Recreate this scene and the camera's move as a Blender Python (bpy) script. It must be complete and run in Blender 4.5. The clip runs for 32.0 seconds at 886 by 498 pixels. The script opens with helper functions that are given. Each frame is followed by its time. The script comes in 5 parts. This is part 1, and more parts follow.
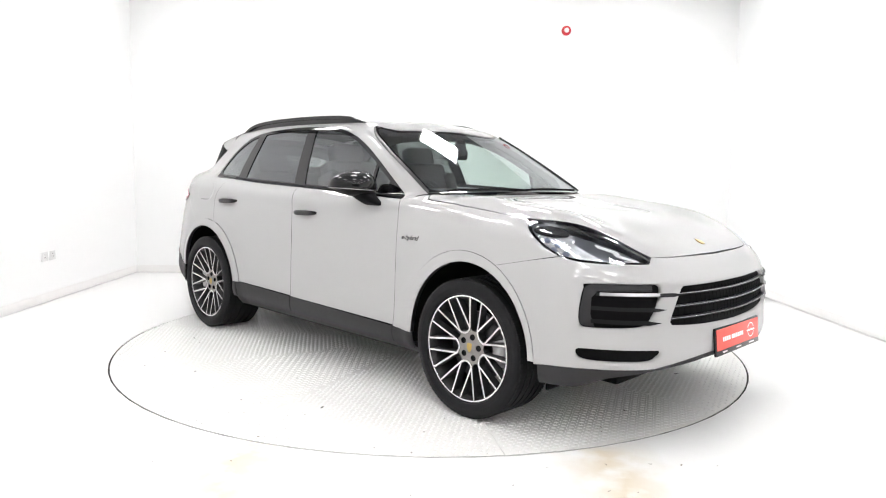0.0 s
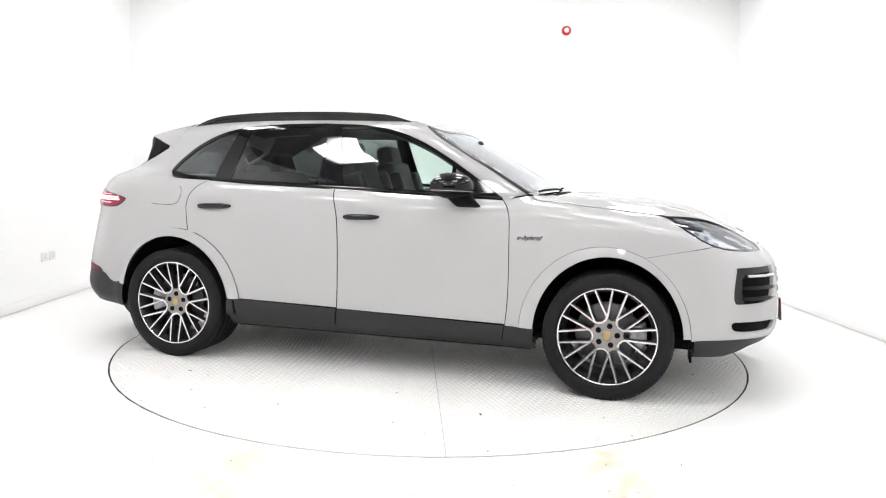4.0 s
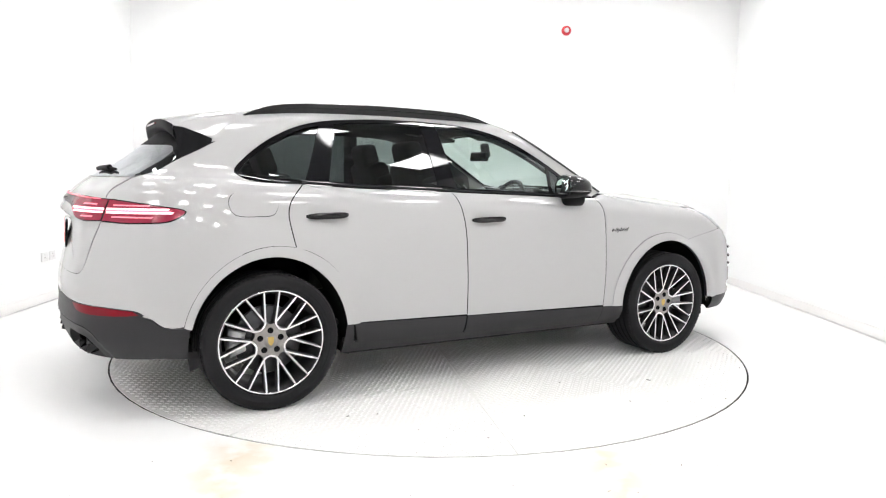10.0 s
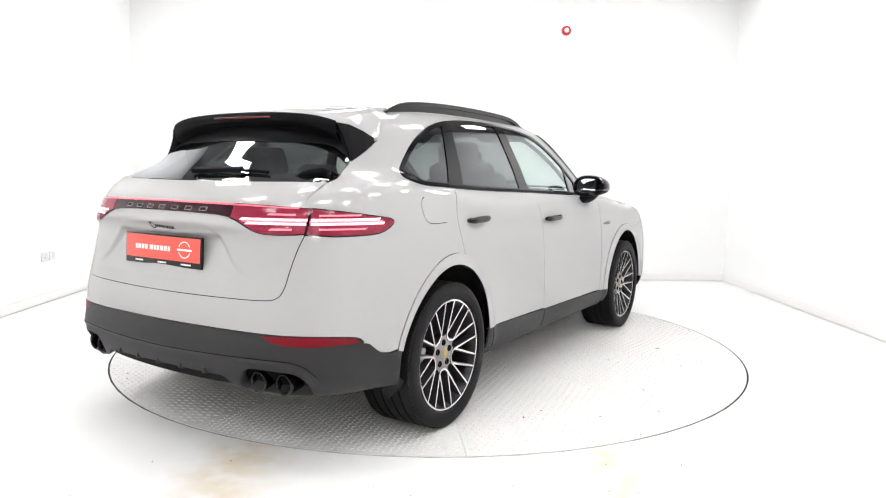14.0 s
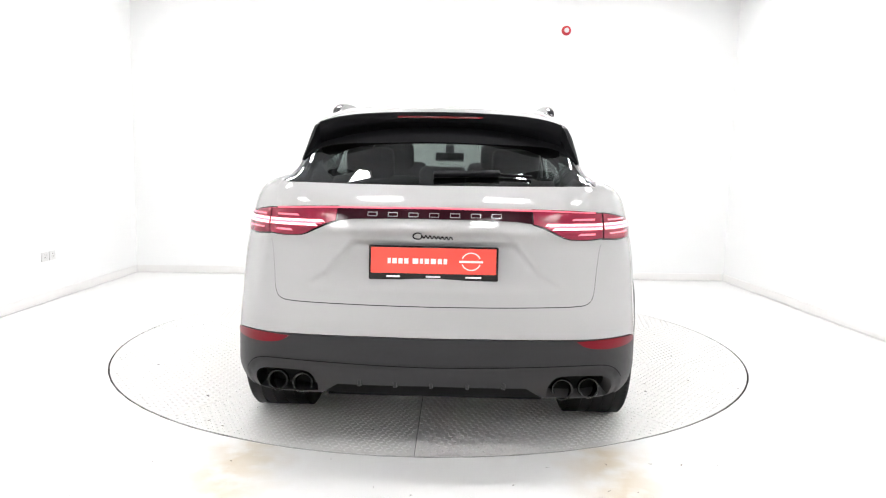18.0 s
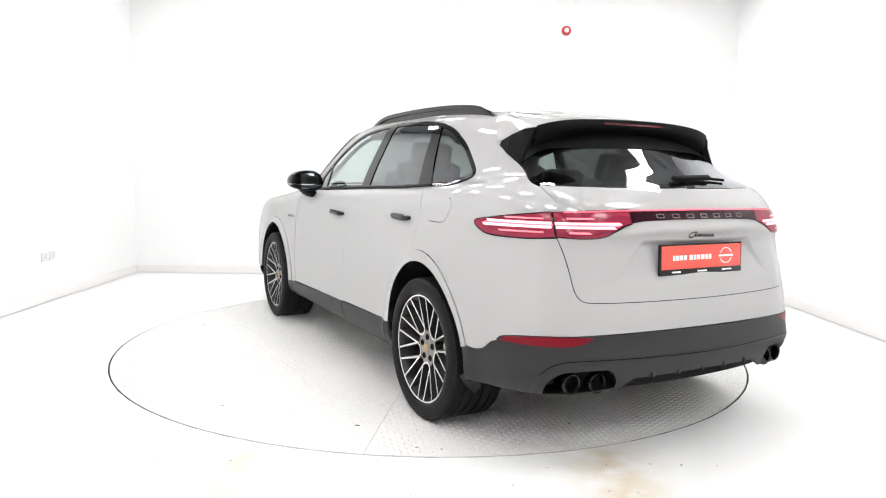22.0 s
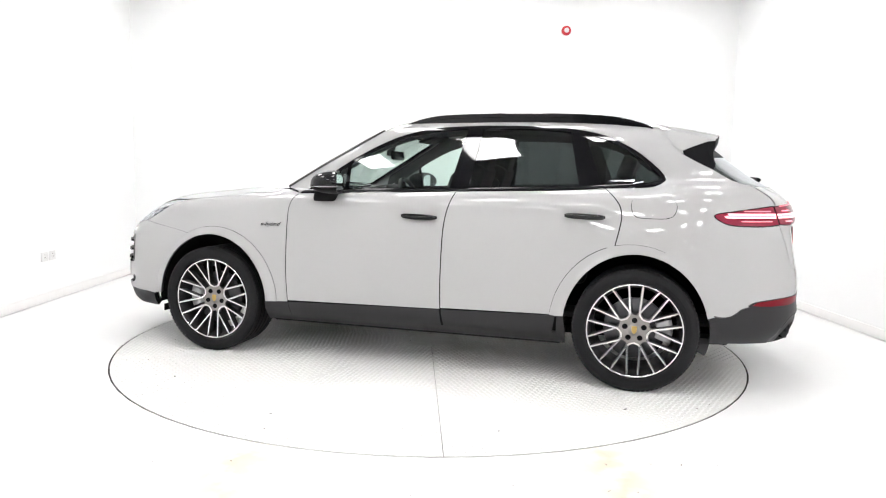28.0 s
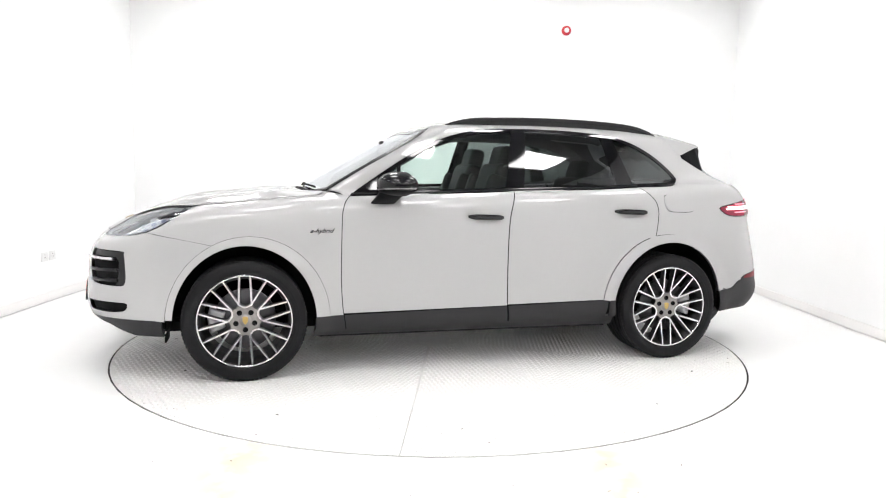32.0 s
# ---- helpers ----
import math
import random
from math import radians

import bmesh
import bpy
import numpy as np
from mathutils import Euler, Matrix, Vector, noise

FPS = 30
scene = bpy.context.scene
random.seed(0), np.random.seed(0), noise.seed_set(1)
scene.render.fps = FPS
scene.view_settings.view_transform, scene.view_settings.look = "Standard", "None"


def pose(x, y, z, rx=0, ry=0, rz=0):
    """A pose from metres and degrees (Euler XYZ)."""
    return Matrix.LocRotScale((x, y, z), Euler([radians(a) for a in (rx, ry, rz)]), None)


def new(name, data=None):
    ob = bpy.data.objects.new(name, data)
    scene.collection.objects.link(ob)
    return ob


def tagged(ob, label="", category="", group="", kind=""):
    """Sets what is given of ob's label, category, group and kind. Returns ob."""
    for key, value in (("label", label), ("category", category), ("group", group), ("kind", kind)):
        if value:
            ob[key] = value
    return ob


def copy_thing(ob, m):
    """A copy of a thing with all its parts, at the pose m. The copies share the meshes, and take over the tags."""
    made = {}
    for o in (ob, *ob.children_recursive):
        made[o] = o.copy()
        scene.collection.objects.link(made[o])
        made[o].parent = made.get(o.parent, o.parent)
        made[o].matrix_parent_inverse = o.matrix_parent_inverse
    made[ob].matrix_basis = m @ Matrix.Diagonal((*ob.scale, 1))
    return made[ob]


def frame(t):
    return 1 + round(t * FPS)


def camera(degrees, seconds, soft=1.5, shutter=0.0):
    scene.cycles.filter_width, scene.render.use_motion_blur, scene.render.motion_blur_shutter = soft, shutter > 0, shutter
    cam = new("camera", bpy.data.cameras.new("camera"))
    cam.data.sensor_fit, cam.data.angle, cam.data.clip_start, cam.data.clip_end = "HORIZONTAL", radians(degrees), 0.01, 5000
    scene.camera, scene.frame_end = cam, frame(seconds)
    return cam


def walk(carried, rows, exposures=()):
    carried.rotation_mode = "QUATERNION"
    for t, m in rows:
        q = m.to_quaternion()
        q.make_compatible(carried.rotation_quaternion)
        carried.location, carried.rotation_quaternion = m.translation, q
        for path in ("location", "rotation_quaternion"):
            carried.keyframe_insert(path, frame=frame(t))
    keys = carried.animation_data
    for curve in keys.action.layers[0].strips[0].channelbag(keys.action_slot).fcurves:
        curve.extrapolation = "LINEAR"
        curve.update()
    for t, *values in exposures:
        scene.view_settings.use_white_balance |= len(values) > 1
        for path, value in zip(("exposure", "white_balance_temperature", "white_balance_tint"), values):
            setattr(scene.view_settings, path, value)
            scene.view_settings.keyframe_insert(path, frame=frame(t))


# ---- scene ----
# the camera stands on a tripod before the turntable
cam = camera(64.87, 32.0, soft=1.15)
EYE = Matrix.Translation((0.0, -5.3205, 1.2865)) @ pose(0, 0, 0, 90 - 6.2023, 0, -0.8667) @ pose(0, 0, 0, 0, 0, 1.035)
walk(cam, [(0.0, EYE), (32.0, EYE)])
scene.view_settings.exposure = -0.25

# ---- light: a white photo room under ceiling panels ----
world = bpy.data.worlds.new("world")
scene.world = world
world.use_nodes = True
world.node_tree.nodes["Background"].inputs[0].default_value = (0.9, 0.95, 1.0, 1)
world.node_tree.nodes["Background"].inputs[1].default_value = 0.05

# ---- materials ----
def mat(name, color, rough=0.5, metal=0.0, coat=0.0, grain=0.0, scale=60.0, bump=0.0, var=0.0, spec=0.5, emit=None, power=0.0, coat_rough=0.02):
    m = bpy.data.materials.new(name)
    m.use_nodes = True
    nt = m.node_tree
    b = nt.nodes["Principled BSDF"]
    b.inputs["Base Color"].default_value = (*color, 1)
    b.inputs["Roughness"].default_value = rough
    b.inputs["Metallic"].default_value = metal
    b.inputs["Coat Weight"].default_value = coat
    b.inputs["Coat Roughness"].default_value = coat_rough
    b.inputs["Specular IOR Level"].default_value = spec
    if emit:
        b.inputs["Emission Color"].default_value = (*emit, 1)
        b.inputs["Emission Strength"].default_value = power
    if var or bump or grain:
        tc = nt.nodes.new("ShaderNodeTexCoord")
        n1 = nt.nodes.new("ShaderNodeTexNoise")
        n1.inputs["Scale"].default_value = scale
        n1.inputs["Detail"].default_value = 4
        nt.links.new(tc.outputs["Object"], n1.inputs["Vector"])
        n2 = nt.nodes.new("ShaderNodeTexNoise")
        n2.inputs["Scale"].default_value = scale * 0.06
        n2.inputs["Detail"].default_value = 3
        nt.links.new(tc.outputs["Object"], n2.inputs["Vector"])
        if var:
            mix = nt.nodes.new("ShaderNodeMix")
            mix.data_type = "RGBA"
            mix.inputs[6].default_value = (*[c * (1 - var) for c in color], 1)
            mix.inputs[7].default_value = (*[min(1, c * (1 + var)) for c in color], 1)
            add = nt.nodes.new("ShaderNodeMath")
            add.operation = "ADD"
            add.use_clamp = True
            half = nt.nodes.new("ShaderNodeMath")
            half.operation = "MULTIPLY_ADD"
            half.inputs[1].default_value = 0.5
            half.inputs[2].default_value = 0.0
            nt.links.new(n1.outputs[0], half.inputs[0])
            half2 = nt.nodes.new("ShaderNodeMath")
            half2.operation = "MULTIPLY"
            half2.inputs[1].default_value = 0.5
            nt.links.new(n2.outputs[0], half2.inputs[0])
            nt.links.new(half.outputs[0], add.inputs[0])
            nt.links.new(half2.outputs[0], add.inputs[1])
            nt.links.new(add.outputs[0], mix.inputs[0])
            nt.links.new(mix.outputs[2], b.inputs["Base Color"])
        if grain:
            ro = nt.nodes.new("ShaderNodeMapRange")
            ro.inputs[3].default_value = max(0, rough - grain)
            ro.inputs[4].default_value = min(1, rough + grain)
            nt.links.new(n2.outputs[0], ro.inputs[0])
            nt.links.new(ro.outputs[0], b.inputs["Roughness"])
        if bump:
            bp = nt.nodes.new("ShaderNodeBump")
            bp.inputs["Strength"].default_value = bump
            bp.inputs["Distance"].default_value = 0.002
            nt.links.new(n1.outputs[0], bp.inputs["Height"])
            nt.links.new(bp.outputs[0], b.inputs["Normal"])
    return m


def glass(name, tint, film=0.07):
    """A thin pane: clear tinted passage with a mirror film that grows towards grazing view."""
    m = bpy.data.materials.new(name)
    m.use_nodes = True
    nt = m.node_tree
    nt.nodes.remove(nt.nodes["Principled BSDF"])
    out = nt.nodes["Material Output"]
    tr = nt.nodes.new("ShaderNodeBsdfTransparent")
    tr.inputs[0].default_value = (*tint, 1)
    gl = nt.nodes.new("ShaderNodeBsdfGlossy")
    gl.inputs["Roughness"].default_value = 0.0
    gl.inputs[0].default_value = (0.95, 0.97, 1.0, 1)
    lw = nt.nodes.new("ShaderNodeLayerWeight")
    lw.inputs[0].default_value = 0.5
    pw = nt.nodes.new("ShaderNodeMath")
    pw.operation = "POWER"
    pw.inputs[1].default_value = 3.0
    nt.links.new(lw.outputs["Facing"], pw.inputs[0])
    fr = nt.nodes.new("ShaderNodeMath")
    fr.operation, fr.use_clamp = "MULTIPLY_ADD", True
    fr.inputs[1].default_value, fr.inputs[2].default_value = 0.88, film
    nt.links.new(pw.outputs[0], fr.inputs[0])
    mix = nt.nodes.new("ShaderNodeMixShader")
    nt.links.new(fr.outputs[0], mix.inputs[0])
    nt.links.new(tr.outputs[0], mix.inputs[1])
    nt.links.new(gl.outputs[0], mix.inputs[2])
    nt.links.new(mix.outputs[0], out.inputs[0])
    return m


PAINT = mat("grey_paint", (0.412, 0.410, 0.409), 0.5, coat=1.0, var=0.012, scale=900, coat_rough=0.010, spec=0.04)
BLACK = mat("gloss_black", (0.004, 0.004, 0.005), 0.12, coat=0.15, grain=0.03, spec=0.32)
TRIMBLACK = mat("window_trim_black", (0.003, 0.003, 0.004), 0.05, spec=0.5)
BLACK3 = mat("matt_black_plastic", (0.004, 0.004, 0.005), 0.55, var=0.2, scale=200, spec=0.1)
BRAKE = mat("dark_brake_steel", (0.10, 0.10, 0.105), 0.4, metal=0.8, var=0.15, scale=120, grain=0.1)
CLAD = mat("grey_black_plastic", (0.017, 0.017, 0.019), 0.5, spec=0.38, var=0.12, scale=700, bump=0.08, grain=0.06)
DARK = mat("dark_void_plastic", (0.004, 0.004, 0.0045), 0.75, spec=0.12, var=0.2, scale=80)
RUBBER = mat("tyre_rubber", (0.008, 0.008, 0.009), 0.62, spec=0.22, var=0.2, scale=220, bump=0.15, grain=0.1)
SILVER = mat("machined_alloy", (0.70, 0.70, 0.71), 0.22, metal=1.0, grain=0.05, scale=300)
GUN = mat("dark_painted_alloy", (0.030, 0.030, 0.032), 0.42, metal=0.3, var=0.1, scale=200)
STEEL = mat("brake_steel", (0.42, 0.42, 0.43), 0.32, metal=1.0, var=0.12, scale=120, grain=0.1)
CALIPER = mat("grey_brake_caliper", (0.50, 0.50, 0.51), 0.35, var=0.08, scale=90)
CHROME = mat("chrome", (0.85, 0.85, 0.86), 0.06, metal=1.0, grain=0.02)
GOLD = mat("gold_crest", (0.50, 0.35, 0.12), 0.35, metal=0.8, var=0.3, scale=500)
LEATHER = mat("black_leather", (0.009, 0.009, 0.0095), 0.52, spec=0.3, var=0.2, scale=400, bump=0.05, grain=0.06)
TRIM = mat("cabin_plastic", (0.010, 0.010, 0.011), 0.6, spec=0.35, var=0.15, scale=300, bump=0.1)
BLACK2 = mat("satin_black", (0.008, 0.008, 0.009), 0.3, grain=0.05)
LINER = mat("roof_lining", (0.05, 0.05, 0.052), 0.9, var=0.1, scale=500)
RED = mat("red_lens", (0.25, 0.020, 0.045), 0.15, coat=0.1, var=0.1, scale=200, spec=0.25)
REFLEX = mat("red_reflector", (0.17, 0.004, 0.012), 0.35, var=0.15, scale=400, spec=0.2)
GLOW = mat("tail_light_glow", (0.9, 0.3, 0.3), 0.3, emit=(1.0, 0.58, 0.64), power=2.2)
GLOWPINK = mat("tail_light_soft_glow", (0.6, 0.1, 0.15), 0.3, emit=(1.0, 0.30, 0.38), power=0.9)
GLOWRED = mat("tail_strip_glow", (0.6, 0.05, 0.06), 0.3, emit=(1.0, 0.16, 0.26), power=1.25)
SMOKE = mat("smoked_lens", (0.024, 0.005, 0.009), 0.12, coat=0.05, spec=0.2)
PLATE = mat("red_plate", (0.86, 0.085, 0.06), 0.35, coat=0.3, var=0.03, scale=80)
WHITE = mat("white_print", (0.85, 0.85, 0.85), 0.4)
FROST = mat("bright_print", (0.42, 0.42, 0.43), 0.3, metal=0.6)
LAMPIN = mat("lamp_housing", (0.13, 0.135, 0.15), 0.3, metal=0.4, var=0.1, scale=60)
CLEAR = glass("clear_glass", (0.80, 0.90, 0.86))
SCREEN = glass("windscreen_glass", (0.80, 0.89, 0.85))
BACKTINT = glass("rear_window_glass", (0.275, 0.305, 0.295))
TINT = glass("privacy_glass", (0.200, 0.228, 0.222))
LENS = glass("lamp_lens", (0.93, 0.95, 0.97), 0.04)
WALLP = mat("white_wall_paint", (0.88, 0.885, 0.885), 0.75, var=0.012, scale=14, bump=0.06)
RUST = mat("brown_dirt", (0.10, 0.065, 0.04), 0.9, var=0.3, scale=90)
SKIRT = mat("skirting_paint", (0.85, 0.838, 0.83), 0.5, var=0.04, scale=8)
CEILP = mat("ceiling_board", (0.20, 0.20, 0.205), 0.85, var=0.05, scale=6)
PANEL = mat("light_panel", (0.9, 0.9, 0.9), 0.5, emit=(1.0, 0.985, 0.982), power=30.0)
PLATEW = mat("white_tread_plate", (0.74, 0.735, 0.72), 0.42, var=0.08, scale=22, grain=0.12)
GRILLEBAR = mat("black_chrome", (0.006, 0.006, 0.007), 0.3, spec=0.2)
DCHROME2 = mat("satin_silver_strip", (0.45, 0.45, 0.46), 0.25, metal=0.9, grain=0.05)
DCHROME = mat("dark_chrome", (0.03, 0.03, 0.031), 0.2, metal=0.9, grain=0.05)
LAMPSTRIP = mat("clear_lamp_strip", (0.75, 0.75, 0.76), 0.1, metal=0.7)
CHROMEW = mat("bright_reflector", (0.80, 0.81, 0.83), 0.25, metal=0.7, var=0.1, scale=60)
LEDLENS = mat("led_lens", (0.17, 0.19, 0.25), 0.06, coat=1.0, metal=0.3)
HUBGREY = mat("hub_grey", (0.27, 0.255, 0.245), 0.4, metal=0.4)
TREADTOP = mat("worn_tread_top", (0.84, 0.84, 0.83), 0.32, var=0.05, scale=40, grain=0.1)
ALARMRED = mat("alarm_red_plastic", (0.45, 0.015, 0.025), 0.4, var=0.05)
SOCKETW = mat("socket_plastic", (0.74, 0.74, 0.74), 0.35)
MIRROR = mat("mirror_glass", (0.75, 0.78, 0.80), 0.02, metal=1.0)


def floor_paint():
    """White floor paint with two tan tyre tracks before the turntable, dust and small scuffs."""
    m = mat("white_floor_paint", (0.82, 0.82, 0.815), 0.40, var=0.025, scale=9, bump=0.03, grain=0.12)
    nt = m.node_tree
    b = nt.nodes["Principled BSDF"]
    base = b.inputs["Base Color"].links[0].from_socket
    tc = nt.nodes.new("ShaderNodeTexCoord")
    sep = nt.nodes.new("ShaderNodeSeparateXYZ")
    nt.links.new(tc.outputs["Object"], sep.inputs[0])

    def op(kind, a, c, clamp=False):
        n = nt.nodes.new("ShaderNodeMath")
        n.operation, n.use_clamp = kind, clamp
        for i, v in enumerate((a, c)):
            if isinstance(v, (int, float)):
                n.inputs[i].default_value = v
            else:
                nt.links.new(v, n.inputs[i])
        return n.outputs[0]
    x, y = sep.outputs[0], sep.outputs[1]
    big = nt.nodes.new("ShaderNodeTexNoise")
    big.inputs["Scale"].default_value = 5.0
    big.inputs["Detail"].default_value = 6
    nt.links.new(tc.outputs["Object"], big.inputs["Vector"])
    wob = op("MULTIPLY", op("SUBTRACT", big.outputs[0], 0.5), 0.22)
    d = op("ABSOLUTE", op("SUBTRACT", op("ABSOLUTE", op("ADD", op("ADD", x, 0.02), wob), 0.0), 0.83), 0.0)
    band = op("SUBTRACT", 1.0, op("DIVIDE", d, 0.27), True)
    ahead = op("MULTIPLY", op("SUBTRACT", -2.02, y), 6.0, True)
    fine = nt.nodes.new("ShaderNodeTexNoise")
    fine.inputs["Scale"].default_value = 7.0
    fine.inputs["Detail"].default_value = 8
    nt.links.new(tc.outputs["Object"], fine.inputs["Vector"])
    grit = op("MULTIPLY", op("SUBTRACT", fine.outputs[0], 0.24), 3.2, True)
    mask = op("MULTIPLY", op("MULTIPLY", band, ahead), op("MULTIPLY", grit, 0.72))
    mix = nt.nodes.new("ShaderNodeMix")
    mix.data_type = "RGBA"
    nt.links.new(mask, mix.inputs[0])
    nt.links.new(base, mix.inputs[6])
    mix.inputs[7].default_value = (0.60, 0.49, 0.33, 1)
    nt.links.new(mix.outputs[2], b.inputs["Base Color"])
    return m


FLOOR = floor_paint()
BACKW = mat("grey_south_wall", (0.16, 0.165, 0.17), 0.6, var=0.06, scale=12)
REDDIM = mat("dim_red_lens", (0.10, 0.006, 0.01), 0.15, coat=0.5)

# ---- building tools ----
def part(name, verts, faces, material, parent=None, label="", smooth=True, normals=None, m=None):
    """One mesh object under a thing or a part, from points and faces."""
    me = bpy.data.meshes.new(name)
    me.from_pydata([tuple(v) for v in verts], [], [tuple(f) for f in faces])
    if smooth:
        me.polygons.foreach_set("use_smooth", [True] * len(me.polygons))
    for mm in material if isinstance(material, (list, tuple)) else [material]:
        me.materials.append(mm)
    me.update()
    if normals is not None:
        me.normals_split_custom_set_from_vertices([tuple(n) for n in normals])
    ob = new(name, me)
    if parent is not None:
        ob.parent = parent
    if m is not None:
        ob.matrix_basis = m
    if label:
        tagged(ob, label)
    return ob


def from_bm(name, bm, material, parent=None, label="", smooth=True, angle=40, m=None):
    bmesh.ops.recalc_face_normals(bm, faces=bm.faces)
    me = bpy.data.meshes.new(name)
    if smooth:
        lim = radians(angle)
        for f in bm.faces:
            f.smooth = True
        for e in bm.edges:
            if len(e.link_faces) == 2 and e.calc_face_angle(0) > lim:
                e.smooth = False
    bm.to_mesh(me)
    bm.free()
    for mm in material if isinstance(material, (list, tuple)) else [material]:
        me.materials.append(mm)
    ob = new(name, me)
    if parent is not None:
        ob.parent = parent
    if m is not None:
        ob.matrix_basis = m
    if label:
        tagged(ob, label)
    return ob


def bm_box(bm, size, m=None, bevel=0.0, seg=2):
    r = bmesh.ops.create_cube(bm, size=1.0, matrix=(m or Matrix()) @ Matrix.Diagonal((*size, 1)))
    if bevel:
        es = list({e for v in r["verts"] for e in v.link_edges})
        bmesh.ops.bevel(bm, geom=es, offset=bevel, segments=seg, affect="EDGES", profile=0.6)


def box(name, size, material, parent=None, m=None, bevel=0.003, label="", seg=2):
    bm = bmesh.new()
    bm_box(bm, size, None, bevel, seg)
    return from_bm(name, bm, material, parent, label, m=m)


def lathe(profile, n=64, axis="y"):
    """Turn (radius, height) points about the y axis (or z); returns points and faces."""
    v, f, k = [], [], len(profile)
    for i in range(n):
        a = 2 * math.pi * i / n
        for r, h in profile:
            p = (r * math.cos(a), h, r * math.sin(a))
            v.append(p if axis == "y" else (p[0], p[2], p[1]))
    for i in range(n):
        j = (i + 1) % n
        for q in range(k - 1):
            a, b, c, d = i * k + q, i * k + q + 1, j * k + q + 1, j * k + q
            f.append((a, b, c, d) if axis == "y" else (d, c, b, a))
    return v, f


def spline(xs, ys):
    """A natural cubic through the points, straight beyond its ends."""
    xs, ys = np.array(xs, float), np.array(ys, float)
    n, h = len(xs), np.diff(np.array(xs, float))
    A, b = np.eye(n), np.zeros(n)
    for i in range(1, n - 1):
        A[i, i - 1:i + 2] = h[i - 1], 2 * (h[i - 1] + h[i]), h[i]
        b[i] = 6 * ((ys[i + 1] - ys[i]) / h[i] - (ys[i] - ys[i - 1]) / h[i - 1])
    s = np.linalg.solve(A, b)
    d0 = (ys[1] - ys[0]) / h[0] - h[0] * s[1] / 6
    d1 = (ys[-1] - ys[-2]) / h[-1] + h[-1] * s[-2] / 6

    def at(x):
        x = np.asarray(x, float)
        i = np.clip(np.searchsorted(xs, x) - 1, 0, n - 2)
        a, c = (xs[i + 1] - x) / h[i], (x - xs[i]) / h[i]
        y = a * ys[i] + c * ys[i + 1] + ((a ** 3 - a) * s[i] + (c ** 3 - c) * s[i + 1]) * h[i] ** 2 / 6
        return np.where(x < xs[0], ys[0] + d0 * (x - xs[0]), np.where(x > xs[-1], ys[-1] + d1 * (x - xs[-1]), y))
    return at


def smax(a, b, k):
    h = np.maximum(k - np.abs(a - b), 0) / k
    return np.maximum(a, b) + h * h * k / 4


def smin(a, b, k):
    return -smax(-a, -b, k)


def curve(points, n=8, closed=False):
    """A Catmull-Rom line through 2D points; a point with a third value 0 stays a sharp corner."""
    P = [np.array(p[:2], float) for p in points]
    sharp = [len(p) > 2 for p in points]
    out, N = [], len(P)
    for i in range(N if closed else N - 1):
        p1, p2 = P[i], P[(i + 1) % N]
        p0 = P[i - 1] if (i > 0 or closed) else p1
        p3 = P[(i + 2) % N] if (i + 2 < N or closed) else p2
        if sharp[i]:
            p0 = p1
        if sharp[(i + 1) % N]:
            p3 = p2
        for j in range(n):
            t = j / n
            out.append(0.5 * (2 * p1 + (p2 - p0) * t + (2 * p0 - 5 * p1 + 4 * p2 - p3) * t * t + (3 * p1 - p0 - 3 * p2 + p3) * t ** 3))
    if not closed:
        out.append(P[-1])
    return np.array(out)


def resample(line, step, closed=True):
    """Even points along a line, kept at its sharp corners."""
    line = np.array(line, float)
    if closed:
        line = np.vstack([line, line[:1]])
    keep, out = [0], []
    d = np.diff(line, axis=0)
    L = np.hypot(d[:, 0], d[:, 1])
    for i in range(1, len(line) - 1):
        if L[i - 1] > 1e-9 and L[i] > 1e-9 and np.dot(d[i - 1], d[i]) / (L[i - 1] * L[i]) < 0.86:
            keep.append(i)
    keep.append(len(line) - 1)
    for a, b in zip(keep[:-1], keep[1:]):
        s = np.concatenate([[0], np.cumsum(L[a:b])])
        n = max(1, int(round(s[-1] / step)))
        for k in range(n):
            w = s[-1] * k / n
            out.append([np.interp(w, s, line[a:b + 1, 0]), np.interp(w, s, line[a:b + 1, 1])])
    if not closed:
        out.append(list(line[-1]))
    return np.array(out)


def inside(P, poly):
    x, y = P[:, 0], P[:, 1]
    r = np.zeros(len(P), bool)
    for (x0, y0), (x1, y1) in zip(poly, np.roll(poly, -1, axis=0)):
        c = ((y0 > y) != (y1 > y))
        if y0 != y1:
            r ^= c & (x < (x1 - x0) * (y - y0) / (y1 - y0) + x0)
    return r


def near_line(P, poly):
    d = np.full(len(P), 9.0)
    for a, b in zip(poly, np.roll(poly, -1, axis=0)):
        ab = b - a
        t = np.clip(((P - a) @ ab) / max(ab @ ab, 1e-12), 0, 1)
        d = np.minimum(d, np.hypot(*(P - a - t[:, None] * ab).T))
    return d


